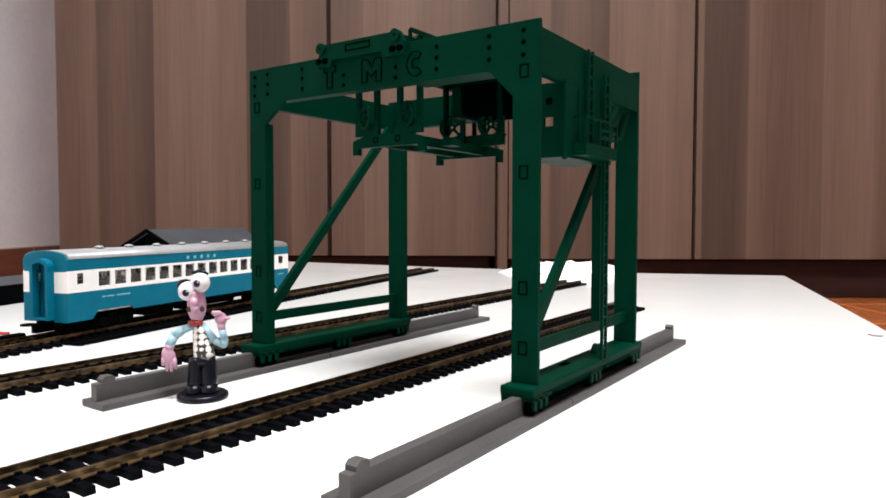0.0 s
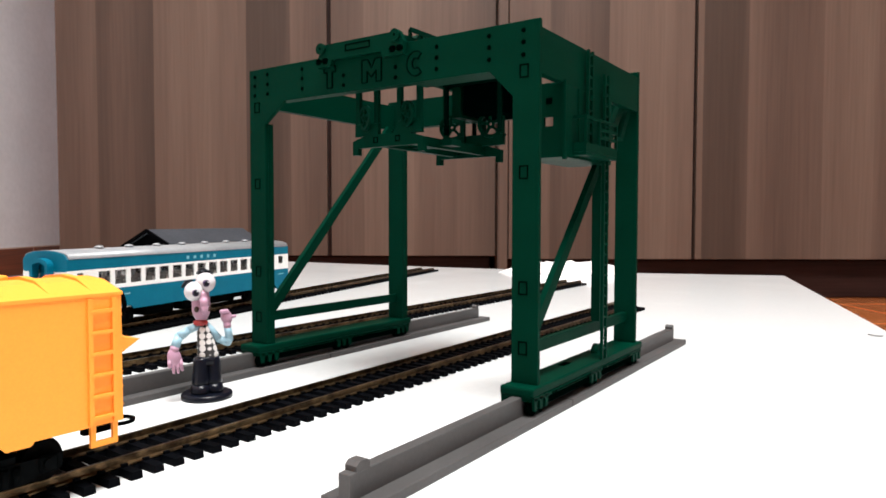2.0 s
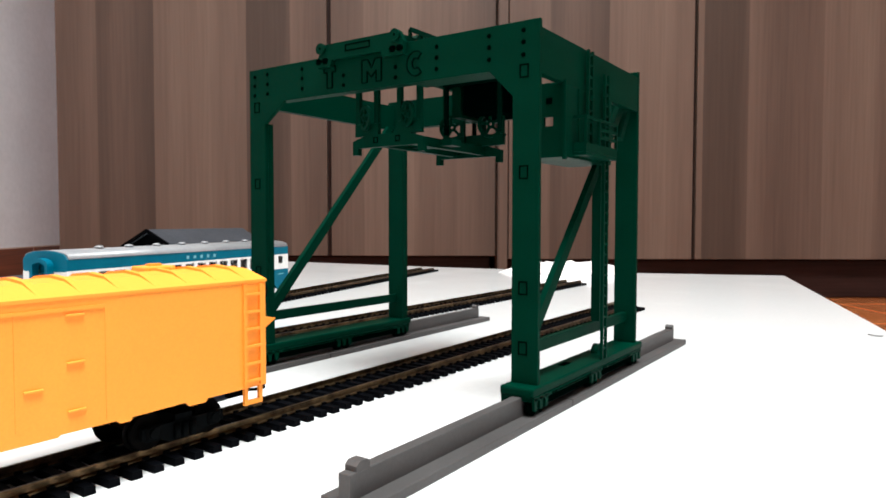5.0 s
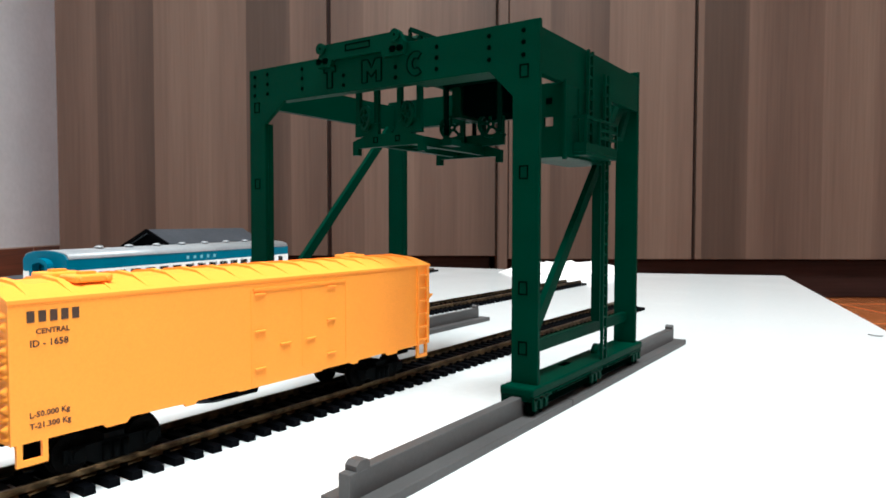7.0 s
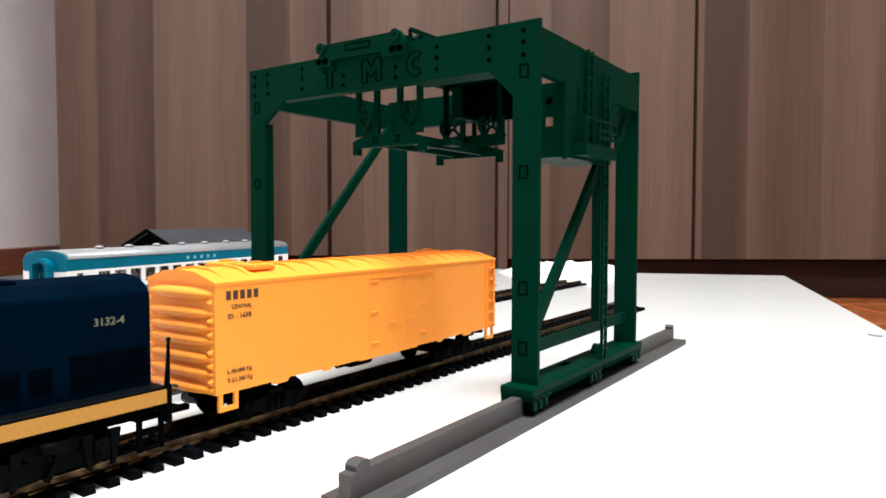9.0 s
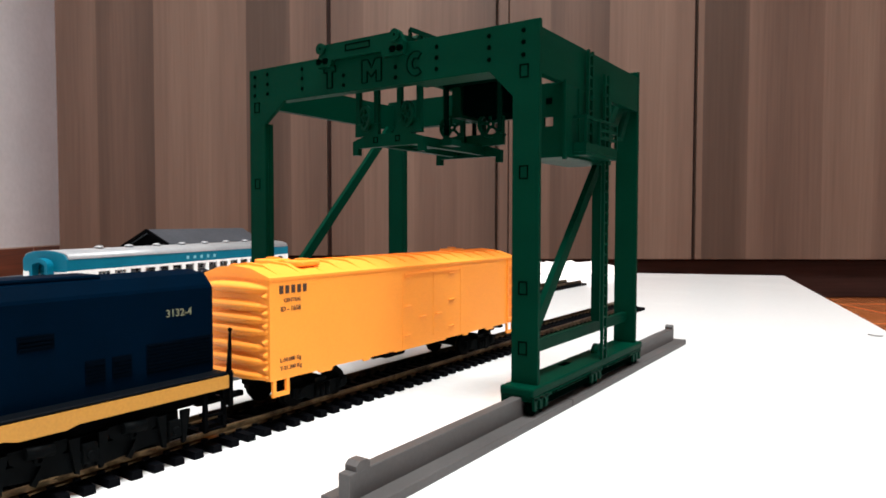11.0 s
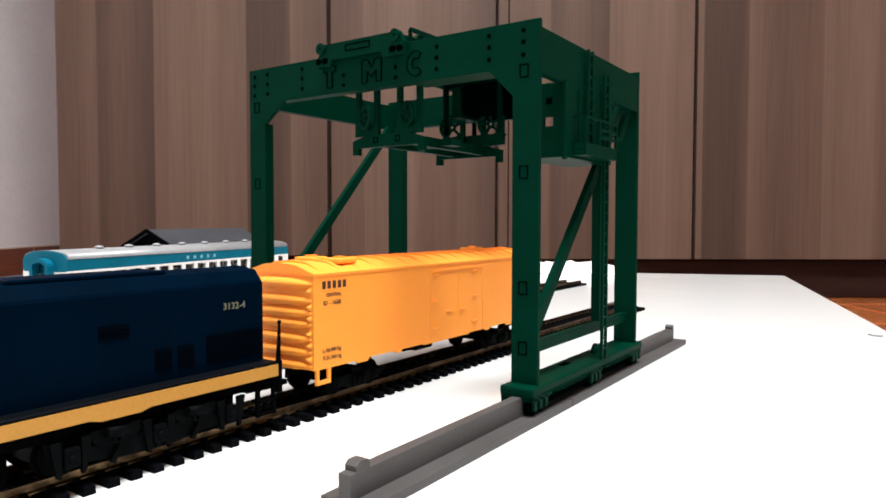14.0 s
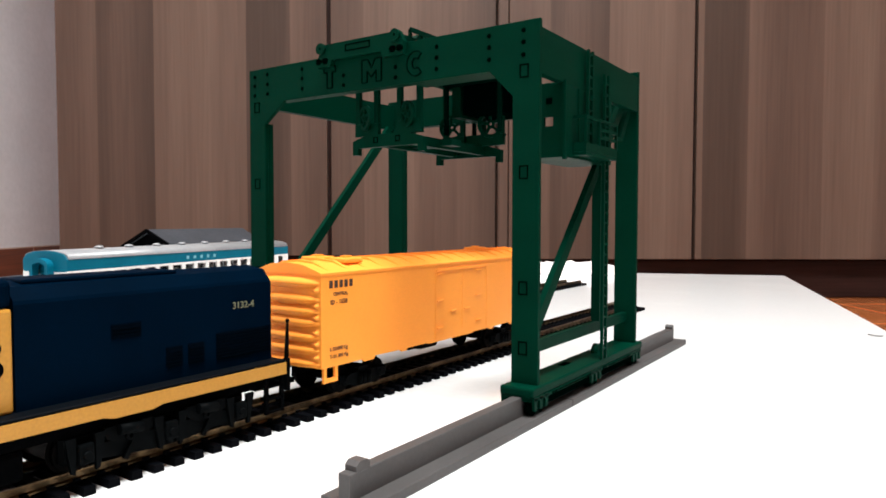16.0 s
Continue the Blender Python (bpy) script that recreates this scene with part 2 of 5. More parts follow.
def build_room():
    x0, x1, y0, y1, top = -1.49, 3.331, -3.288, 2.66, 2.7

    def room_part(name, bm, mats, label, category):
        ob = structure(name, bm, mats, label, category)
        ob.matrix_basis = ROOM
        return ob

    bm = bmesh.new()
    box(bm, x0 - 0.2, x1 + 0.1, y0 - 0.1, y1 + 0.1, FLOOR_Z - 0.05, FLOOR_Z - 0.0015)
    floor = room_part("floor", bm, GROUT, "glossy red-brown tiled floor with pale joints", "floor")
    bm = bmesh.new()
    rbox(bm, -TILE / 2 + 0.003, TILE / 2 - 0.003, -TILE / 2 + 0.003, TILE / 2 - 0.003, -0.006, 0.0, 0.0010, 1)
    me = mesh_of("tile", bm, FLOORTILE)
    for i in range(-8, 7):
        for j in range(-15, 3):
            x, y = 1.0 + TILE * (i + 0.5), 1.707 + TILE * (j + 0.5)
            shared("tile", me, floor, Matrix.Translation((x, y, FLOOR_Z)))
    bm = bmesh.new()
    box(bm, x0 - 0.1, x1 + 0.1, y0 - 0.1, y1 + 0.1, top, top + 0.1)
    room_part("ceiling", bm, CEIL, "plain white painted ceiling", "ceiling")
    for name, b in (("wall_west", (x0 - 0.2, x0, y0, y1)), ("wall_east", (x1, x1 + 0.1, y0, y1)),
                    ("wall_north", (x0 - 0.1, x1 + 0.1, y1, y1 + 0.1)), ("wall_south", (x0 - 0.1, x1 + 0.1, y0 - 0.1, y0))):
        bm = bmesh.new()
        box(bm, *b, FLOOR_Z - 0.05, top)
        room_part(name, bm, PLASTER, "plain white plastered wall", "wall")
    bm = bmesh.new()
    box(bm, x0, x0 + 0.006, y0, y1, FLOOR_Z, -0.024)
    base = room_part("baseboard", bm, GROUT, "red-brown baseboard tiles along the white wall", "baseboard")
    bm = bmesh.new()
    rbox(bm, 0.0, 0.011, 0.0050, TILE - 0.0050, 0.003, 0.110, 0.0012, 1)
    me = mesh_of("tile", bm, SKIRT)
    for k in range(-17, 1):
        shared("tile", me, base, Matrix.Translation((x0, 2.455 + TILE * k, FLOOR_Z)))


def wardrobe(label, length, depth, z0, doors, at, seam, height=2.3, end_panel=False):
    """A run of tall doors over a recessed plinth; the front lies along local x at y = 0."""
    w = thing("wardrobe", label, "wardrobe", "built-in wardrobes", at)
    bm = bmesh.new()
    box(bm, 0.0195, length - 0.0195, 0.024, depth, z0, z0 + height)
    part("carcass", bm, PLINTH, w)
    for a in (0.0, length - 0.019):
        bm = bmesh.new()
        rbox(bm, a, a + 0.019, 0.0215, depth, z0, z0 + height, 0.001, 1)
        part("side_panel", bm, WOOD, w)
    bm = bmesh.new()
    rbox(bm, 0.0, length - 0.012, 0.045, depth - 0.02, FLOOR_Z, z0 - 0.003, 0.003, 1)
    part("plinth", bm, PLINTH, w, "dark recessed plinth")
    if end_panel:
        bm = bmesh.new()
        rbox(bm, -0.027, -0.0008, 0.001, depth, FLOOR_Z, z0 + height, 0.001, 1)
        part("end_panel", bm, WOOD, w, "upright brown end panel down to the floor")
    for a, b in doors:
        bm = bmesh.new()
        rbox(bm, a + seam * (a > 0.1), b - seam * (b < length - 0.01), 0.0, 0.02, z0, z0 + height, 0.0018, 2)
        part("door", bm, WOOD, w)
    return w


build_room()
# the set-back run and the run that stands forward of it
wardrobe("tall brown wood-grain wardrobe doors over a dark plinth", 1.182, 0.50, -0.025, ((0.0, 0.7323), (0.7323, 1.181)),
         ROOM @ Matrix.Translation((-1.0396, 1.840, 0)), 0.0052)
wardrobe("tall brown wood-grain wardrobe doors standing forward", 1.75, 0.338, -0.031, ((0.002, 0.491), (0.491, 1.03), (1.03, 1.75)),
         ROOM @ Matrix.Translation((0.1706, 1.796, 0)), 0.0045, end_panel=True)


def build_board():
    """The white layout board: one sheet with a slanted far edge, on battens."""
    pts = [(0.448, -0.60), (0.0553, 0.877), (-0.14, 0.800), (-0.42, 0.748), (-0.72, 0.715), (-0.64, -0.60)]
    bm = bmesh.new()
    faces = prism(bm, pts, "z", -0.012, 0.0)
    bmesh.ops.bevel(bm, geom=[e for e in bm.edges if all(v.co.z > -0.001 for v in e.verts)], offset=0.001, segments=2, affect="EDGES")
    board = structure("layout_board", bm, BOARD, "large white laminate board under the model tracks", "board")
    bm = bmesh.new()
    for x in (-0.56, -0.28, 0.0):
        box(bm, x - 0.04, x + 0.04, -0.5, 0.66, FLOOR_Z + 0.008, -0.0123)
    part("batten", bm, PLINTH, board)


build_board()


def white_sheet():
    """A crumpled sheet of paper lying at the far edge of the board."""
    bm = bmesh.new()
    n, m = 26, 12
    rows = []
    for j in range(m + 1):
        r = []
        for i in range(n + 1):
            u, v = i / n, j / m
            h = noise.noise((u * 6, v * 3, 3.1)) * 0.5 + noise.noise((u * 15, v * 8, 7.7)) * 0.25
            edge = min(1.0, 5 * min(u, 1 - u)) * min(1.0, 5 * min(v, 1 - v))
            z = 0.0006 + max(0.0, 0.016 * edge * (0.75 + h))
            r.append(bm.verts.new((u * 0.165, v * 0.07, z)))
        rows.append(r)
    for j in range(m):
        for i in range(n):
            f = bm.faces.new((rows[j][i], rows[j][i + 1], rows[j + 1][i + 1], rows[j + 1][i]))
            f.smooth = True
    ret = bmesh.ops.extrude_face_region(bm, geom=bm.faces[:])
    for v in ret["geom"]:
        if isinstance(v, bmesh.types.BMVert):
            v.co.z -= 0.0005
    ob = tagged(new("paper_sheet", mesh_of("paper_sheet", bm, PAPER)), "crumpled white paper sheet at the board's far edge", "paper")
    ob.matrix_basis = Matrix.Translation((-0.270, 0.708, 0)) @ Matrix.Rotation(radians(14), 4, "Z")


white_sheet()

# ================= tracks =================


def rail_profile(c):
    return [(c - 0.0011, 0.0022), (c + 0.0011, 0.0022), (c + 0.0011, 0.0026), (c + 0.0003, 0.0030), (c + 0.0003, 0.0041),
            (c + 0.00045, 0.0043), (c + 0.00045, 0.0048), (c - 0.00045, 0.0048), (c - 0.00045, 0.0043), (c - 0.0003, 0.0041),
            (c - 0.0003, 0.0030), (c - 0.0011, 0.0026)]


def model_track(label, length, at):
    t = thing("model_track", label, "track", "model railway tracks", at)
    for c in (-0.0087, 0.0087):
        bm = bmesh.new()
        prism(bm, rail_profile(c), "y", 0.0, length)
        part("rail", bm, RAIL, t)
    bm = bmesh.new()
    box(bm, -0.0098, -0.0076, 0.001, length - 0.001, 0.0004, 0.0016)
    box(bm, 0.0076, 0.0098, 0.001, length - 0.001, 0.0004, 0.0016)
    part("web", bm, SLEEPER, t)
    bm = bmesh.new()
    prism(bm, [(-0.0016, 0.0), (0.0016, 0.0), (0.0014, 0.0022), (-0.0014, 0.0022)], "x", -0.0164, 0.0164)
    for s in (-1, 1):
        for k in (-1, 1):
            c = s * 0.0087 + k * 0.0014
            box(bm, c - 0.0005, c + 0.0005, -0.0009, 0.0009, 0.0022, 0.0030)
    me = mesh_of("sleeper", bm, SLEEPER)
    y = 0.003
    while y < length - 0.002:
        shared("sleeper", me, t, Matrix.Translation((0, y, 0)))
        y += PITCH
    return t


PITCH = 0.0064
COACH_AT = Matrix.Translation((-0.2137, 0.0986, 0)) @ Matrix.Rotation(0.2574, 4, "Z")
model_track("tarnished model rails on black sleepers beneath the crane", 0.588, Matrix.Translation((0, -0.15, 0)))
model_track("tarnished model rails on black sleepers beside the crane", 0.73, Matrix.Translation((-0.1189, -0.12, 0)))
model_track("model rails on black sleepers under the passenger coach", 0.80, COACH_AT @ Matrix.Translation((0, -0.2, 0)))


def crane_rail(label, x_right, y0, y1):
    """A grey printed runway: flat base, upright wall, a stop at each end."""
    t = thing("crane_rail", label, "crane rail", "crane runway rails", Matrix.Translation((x_right - 0.0073, 0, 0)))
    joint = y0 + 0.1175
    for a, b in ((y0, joint - 0.00012), (joint + 0.00012, y1)):
        bm = bmesh.new()
        rbox(bm, -0.0073, 0.0073, a, b, 0.0, 0.0027, 0.0004)
        part("base", bm, GREY, t)
    bm = bmesh.new()
    rbox(bm, -0.0019, 0.0019, y0 + 0.0006, y1 - 0.006, 0.0026, 0.0092, 0.0003)
    part("wall", bm, GREY, t)
    for a, b in ((y0 + 0.0030, y0 + 0.0080), (y1 - 0.0095, y1 - 0.0065)):
        bm = bmesh.new()
        prism(bm, [(a, 0.0090), (b, 0.0090), (b, 0.0107), (b - 0.0010, 0.0115), (a + 0.0012, 0.0115), (a, 0.0105)], "x", -0.00188, 0.00188)
        part("stop", bm, GREY, t)


crane_rail("grey printed crane runway rail beside the figurine", -0.0539, 0.0425, 0.318)
crane_rail("grey printed crane runway rail along the open board", 0.0831, 0.0286, 0.303)

# ================= gantry crane =================
XL, XR, LEG = -0.0664, 0.0809, 0.0103
YF, YB, TOP = 0.1208, 0.2217, 0.1378
CX = (XL + XR) / 2


def sheave(bm, c, axis, r, h=0.0016):
    """A spoked rope wheel."""
    ring(bm, c, axis, r * 0.74, r, h, 24)
    ring(bm, c, axis, r * 0.12, r * 0.3, h * 1.3, 16)
    d = Vector(axis).normalized()
    u = d.orthogonal().normalized()
    w = d.cross(u)
    for i in range(5):
        a = 2 * math.pi * i / 5 + 0.3
        o = u * math.cos(a) + w * math.sin(a)
        beam(bm, Vector(c) + o * r * 0.2, Vector(c) + o * r * 0.85, r * 0.2, h * 0.7, d.cross(o))


def crane_frame(crane, y, front):
    """One portal: two legs and the girder, cut as one printed outline, 2 mm thick."""
    out = [(XL, 0.0126), (XL + LEG, 0.0126), (XL + LEG, 0.1130), (XL + LEG + 0.0125, 0.1221), (XR - LEG - 0.0095, 0.1221),
           (XR - LEG, 0.1126), (XR - LEG, 0.0126), (XR, 0.0126), (XR, TOP), (XL, TOP)]
    bm = bmesh.new()
    prism(bm, out, "y", y, y + 0.0020)
    bmesh.ops.bevel(bm, geom=[e for e in bm.edges if abs(e.verts[0].co.y - e.verts[1].co.y) < 1e-6], offset=0.00018, segments=1, affect="EDGES")
    frame_ob = part("portal_frame", bm, GREEN, crane, "dark green portal frame plate")
    for x in (XL + LEG - 0.0020, XR - LEG):
        bm = bmesh.new()
        box(bm, x, x + 0.0020, y + 0.00205, y + 0.0048, 0.0126, 0.1132)
        part("leg_flange", bm, GREEN, crane)
    bm = bmesh.new()
    box(bm, XL + LEG + 0.010, XR - LEG - 0.008, y + 0.00205, y + 0.0050, 0.1221, 0.1239)
    part("girder_flange", bm, GREEN, crane)
    if front:
        # slot rims and bolts stand proud; darkened green gives them their recess shade
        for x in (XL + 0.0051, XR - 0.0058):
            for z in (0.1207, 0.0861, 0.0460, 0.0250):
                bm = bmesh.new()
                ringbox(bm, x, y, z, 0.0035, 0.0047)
                part("slot", bm, GREEN_SHADED, frame_ob)
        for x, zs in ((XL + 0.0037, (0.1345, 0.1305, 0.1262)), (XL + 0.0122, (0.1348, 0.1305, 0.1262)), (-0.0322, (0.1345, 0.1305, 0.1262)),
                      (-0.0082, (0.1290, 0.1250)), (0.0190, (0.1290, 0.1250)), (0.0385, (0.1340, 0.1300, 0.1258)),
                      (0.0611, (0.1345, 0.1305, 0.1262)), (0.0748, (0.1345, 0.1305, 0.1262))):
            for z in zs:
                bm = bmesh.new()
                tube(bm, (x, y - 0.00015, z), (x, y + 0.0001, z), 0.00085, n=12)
                part("bolt", bm, GREEN_SHADED, frame_ob)
        # three raised block emblems on the girder
        h, z0 = 0.0090, 0.1246
        for x, w in ((-0.0158, 0.0064), (0.0070, 0.0100), (0.0288, 0.0075)):
            if w < 0.007:
                pts = [(-0.5, 1), (0.5, 1), (0.5, 0.72), (0.22, 0.72), (0.22, 0), (-0.22, 0), (-0.22, 0.72), (-0.5, 0.72)]
            elif w > 0.009:
                pts = [(-0.5, 0), (-0.5, 1), (-0.2, 1), (0, 0.62), (0.2, 1), (0.5, 1), (0.5, 0), (0.24, 0), (0.24, 0.5), (0, 0.22), (-0.24, 0.5), (-0.24, 0)]
            else:
                pts = [(0.55 * math.cos(radians(50 + 21.67 * k)), 0.5 + 0.52 * math.sin(radians(50 + 21.67 * k))) for k in range(13)]
                pts += [(0.22 * math.cos(radians(310 - 21.67 * k)), 0.5 + 0.22 * math.sin(radians(310 - 21.67 * k))) for k in range(13)]
            pts = [(x + a * w, z0 + b * h) for a, b in pts]
            bm = bmesh.new()
            prism(bm, pts, "y", y - 0.0002, y + 0.0004)
            plate = part("emblem", bm, GREEN, frame_ob, "raised green block emblem")
            bm = bmesh.new()
            for p, q in zip(pts, pts[1:] + pts[:1]):
                beam(bm, (p[0], y - 0.0002, p[1]), (q[0], y - 0.0002, q[1]), 0.0006, 0.00042, (0, 1, 0))
            part("emblem_border", bm, GREEN_MID, frame_ob)
    return frame_ob


def ringbox(bm, x, y, z, w, h):
    """A thin rectangular rim standing out of a plate that faces -y."""
    t = 0.00042
    for a, b, c, d in ((-w / 2, w / 2, h / 2 - t, h / 2), (-w / 2, w / 2, -h / 2, -h / 2 + t), (-w / 2, -w / 2 + t, -h / 2 + t, h / 2 - t), (w / 2 - t, w / 2, -h / 2 + t, h / 2 - t)):
        box(bm, x + a, x + b, y - 0.0002, y + 0.0001, z + c, z + d)


def ladder(bm, x, y, z0, z1, w=0.0042, step=0.0043):
    for s in (-1, 1):
        beam(bm, (x, y + s * w / 2, z0), (x, y + s * w / 2, z1), 0.0011, 0.0011, (1, 0, 0))
    z = z0 + step
    while z < z1:
        beam(bm, (x, y - w / 2, z), (x, y + w / 2, z), 0.0008, 0.0008, (1, 0, 0))
        z += step


def bogie(crane, x, y, k):
    """A small wheel box with hanging guards over the runway."""
    bm = bmesh.new()
    box(bm, x - 0.0054, x + 0.0054, y - 0.0060, y + 0.0060, 0.0079, 0.0096)
    b = part("bogie", bm, GREEN, crane)
    for s in (-1, 1):
        for j in (-0.0042, 0.0, 0.0042):
            bm = bmesh.new()
            prism(bm, [(y + j - 0.0013, 0.0096), (y + j + 0.0013, 0.0096), (y + j + 0.0008, 0.0048), (y + j - 0.0008, 0.0048)], "x", x + s * 0.0060 - 0.0005, x + s * 0.0060 + 0.0005)
            part("guard", bm, GREEN, b)
    for j in (-0.0030, 0.0030):
        for s in (-1, 1):
            bm = bmesh.new()
            tube(bm, (x + s * 0.0029, y + j, 0.0056), (x + s * 0.0048, y + j, 0.0056), 0.0028, n=18)
            part("wheel", bm, GREEN_SHADED, b)


def gantry_crane():
    crane = thing("gantry_crane", "dark green printed model gantry crane astride the track", "crane")
    crane_frame(crane, YF, True)
    crane_frame(crane, YB, False)
    for x in (XL + 0.0051, XR - 0.0052):
        bm = bmesh.new()
        rbox(bm, x - 0.0064, x + 0.0064, 0.1150, 0.2285, 0.0094, 0.0126, 0.0007)
        part("base_plate", bm, GREEN, crane)
        # near-black strips added between the bogies for the deep shade under the plate
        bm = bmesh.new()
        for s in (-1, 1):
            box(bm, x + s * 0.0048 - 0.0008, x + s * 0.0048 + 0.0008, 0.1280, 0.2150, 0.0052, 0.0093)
        part("sole_beam", bm, GREEN_SHADED, crane)
        for y in (0.1215, 0.1715, 0.2210):
            bogie(crane, x, y, 1)
        for s in (-1, 1):
            bm = bmesh.new()
            rbox(bm, x + s * 0.0060 - 0.0005, x + s * 0.0060 + 0.0005, 0.1160, 0.2270, 0.0080, 0.0093, 0.0002, 1)
            strip = part("skirt", bm, GREEN, crane)
            for y in (0.1305, 0.1330, 0.1618, 0.1643, 0.1790, 0.1815, 0.2078, 0.2103):
                bm = bmesh.new()
                box(bm, x + s * 0.0066 - 0.00015, x + s * 0.0066 + 0.00015, y - 0.0008, y + 0.0008, 0.0083, 0.0091)
                part("slot", bm, GREEN_SHADED, strip)
            for ya, yb in ((0.1350, 0.1600), (0.1840, 0.2060)):
                bm = bmesh.new()
                box(bm, x + s * 0.0066 - 0.00015, x + s * 0.0066 + 0.00015, ya, yb, 0.0085, 0.0089)
                part("slot", bm, GREEN_SHADED, strip)
        bm = bmesh.new()
        box(bm, x - 0.0009, x + 0.0009, YF + 0.0020, YB, 0.0224, 0.0268)
        part("tie_bar", bm, GREEN, crane)
        bm = bmesh.new()
        foot, head = (0.0055, 0.2160) if x < 0 else (0.0028, 0.2132)
        beam(bm, (x, YF + foot, 0.0262), (x, head, 0.1212), 0.0024, 0.0046, (1, 0, 0))
        part("diagonal_brace", bm, GREEN, crane)
    # raised dark patch in place of a shaded recess in the base plate
    bm = bmesh.new()
    box(bm, XR - 0.0085, XR - 0.0060, 0.1560, 0.1625, 0.01255, 0.0128)
    part("pocket", bm, GREEN_SHADED, crane)
    bm = bmesh.new()
    tube(bm, (XR - 0.0075, 0.1905, 0.0126), (XR - 0.0045, 0.1905, 0.0126), 0.0038, n=20)
    part("gear_cover", bm, GREEN, crane)
    # side girders
    bm = bmesh.new()
    box(bm, XL + 0.0010, XL + 0.0042, YF + 0.0021, YB, 0.1215, 0.1352)
    part("side_girder", bm, GREEN, crane)
    bm = bmesh.new()
    box(bm, XR - 0.0032, XR - 0.0002, YF + 0.0021, YB, 0.1196, 0.1352)
    part("side_girder", bm, GREEN, crane)
    # machine house on the ladder side
    bm = bmesh.new()
    box(bm, 0.0600, XR - 0.0085, 0.1420, 0.1432, 0.0928, 0.1195)
    box(bm, XR - 0.0049, XR - 0.0002, 0.1420, 0.1432, 0.0928, 0.1195)
    box(bm, XR - 0.0085, XR - 0.0049, 0.1420, 0.1432, 0.0928, 0.1043)
    box(bm, XR - 0.0085, XR - 0.0049, 0.1420, 0.1432, 0.1077, 0.1195)
    house = part("machine_house", bm, GREEN, crane, "dark green machinery box")
    for b in ((XR - 0.0014, XR - 0.0002, 0.1433, 0.1889, 0.0928, 0.1195),
              (0.0613, XR - 0.0015, 0.1433, 0.1889, 0.0928, 0.0940), (XR - 0.0006, XR + 0.0006, 0.1408, 0.1426, 0.0918, 0.1205), (XR - 0.0006, XR + 0.0004, 0.1535, 0.1548, 0.0930, 0.1190)):
        bm = bmesh.new()
        box(bm, *b)
        part("panel", bm, GREEN, house)
    for z in (0.1135,):
        bm = bmesh.new()
        ring(bm, (XR - 0.0065, 0.1418, z), (0, 1, 0), 0.0003, 0.0016, 0.0004, 4)
        part("vent", bm, GREEN_SHADED, house)
    bm = bmesh.new()
    box(bm, 0.0738, 0.0776, 0.1855, 0.1930, 0.0269, 0.0927)
    part("house_post", bm, GREEN, crane)
    # outside ladders and the driver's cage
    for y, z0, z1 in ((0.1785, 0.0126, 0.0940), (0.1615, 0.0990, 0.1348), (0.1787, 0.0990, 0.1285)):
        bm = bmesh.new()
        ladder(bm, XR + 0.0014, y, z0, z1)
        part("ladder", bm, GREEN, crane)
    bm = bmesh.new()
    box(bm, XR, XR + 0.0052, 0.1490, 0.1810, 0.0938, 0.0950)
    box(bm, XR + 0.0046, XR + 0.0052, 0.1490, 0.1810, 0.0951, 0.0985)
    box(bm, XR, XR + 0.0045, 0.1490, 0.1498, 0.0951, 0.0985)
    cage = part("cage", bm, GREEN, crane, "dark green driver's platform")
    for y in (0.1494, 0.1622, 0.1806):
        bm = bmesh.new()
        beam(bm, (XR + 0.0049, y, 0.0980), (XR + 0.0049, y, 0.1082), 0.0011, 0.0011, (1, 0, 0))
        part("rail_post", bm, GREEN, cage)
    for z, ya in ((0.1016, 0.1622), (0.1046, 0.1622), (0.1080, 0.1490)):
        bm = bmesh.new()
        beam(bm, (XR + 0.0049, ya, z), (XR + 0.0049, 0.1810, z), 0.0009, 0.0011, (1, 0, 0))
        if ya < 0.15:
            beam(bm, (XR, 0.1494, z), (XR + 0.0049, 0.1494, z), 0.0009, 0.0011, (0, 1, 0))
        part("handrail", bm, GREEN, cage)
    bm = bmesh.new()
    beam(bm, (XR - 0.004, 0.2090, 0.1060), (XR - 0.004, 0.2190, 0.1205), 0.0022, 0.0035, (1, 0, 0))
    part("knee_brace", bm, GREEN, crane)
    build_trolley(crane)


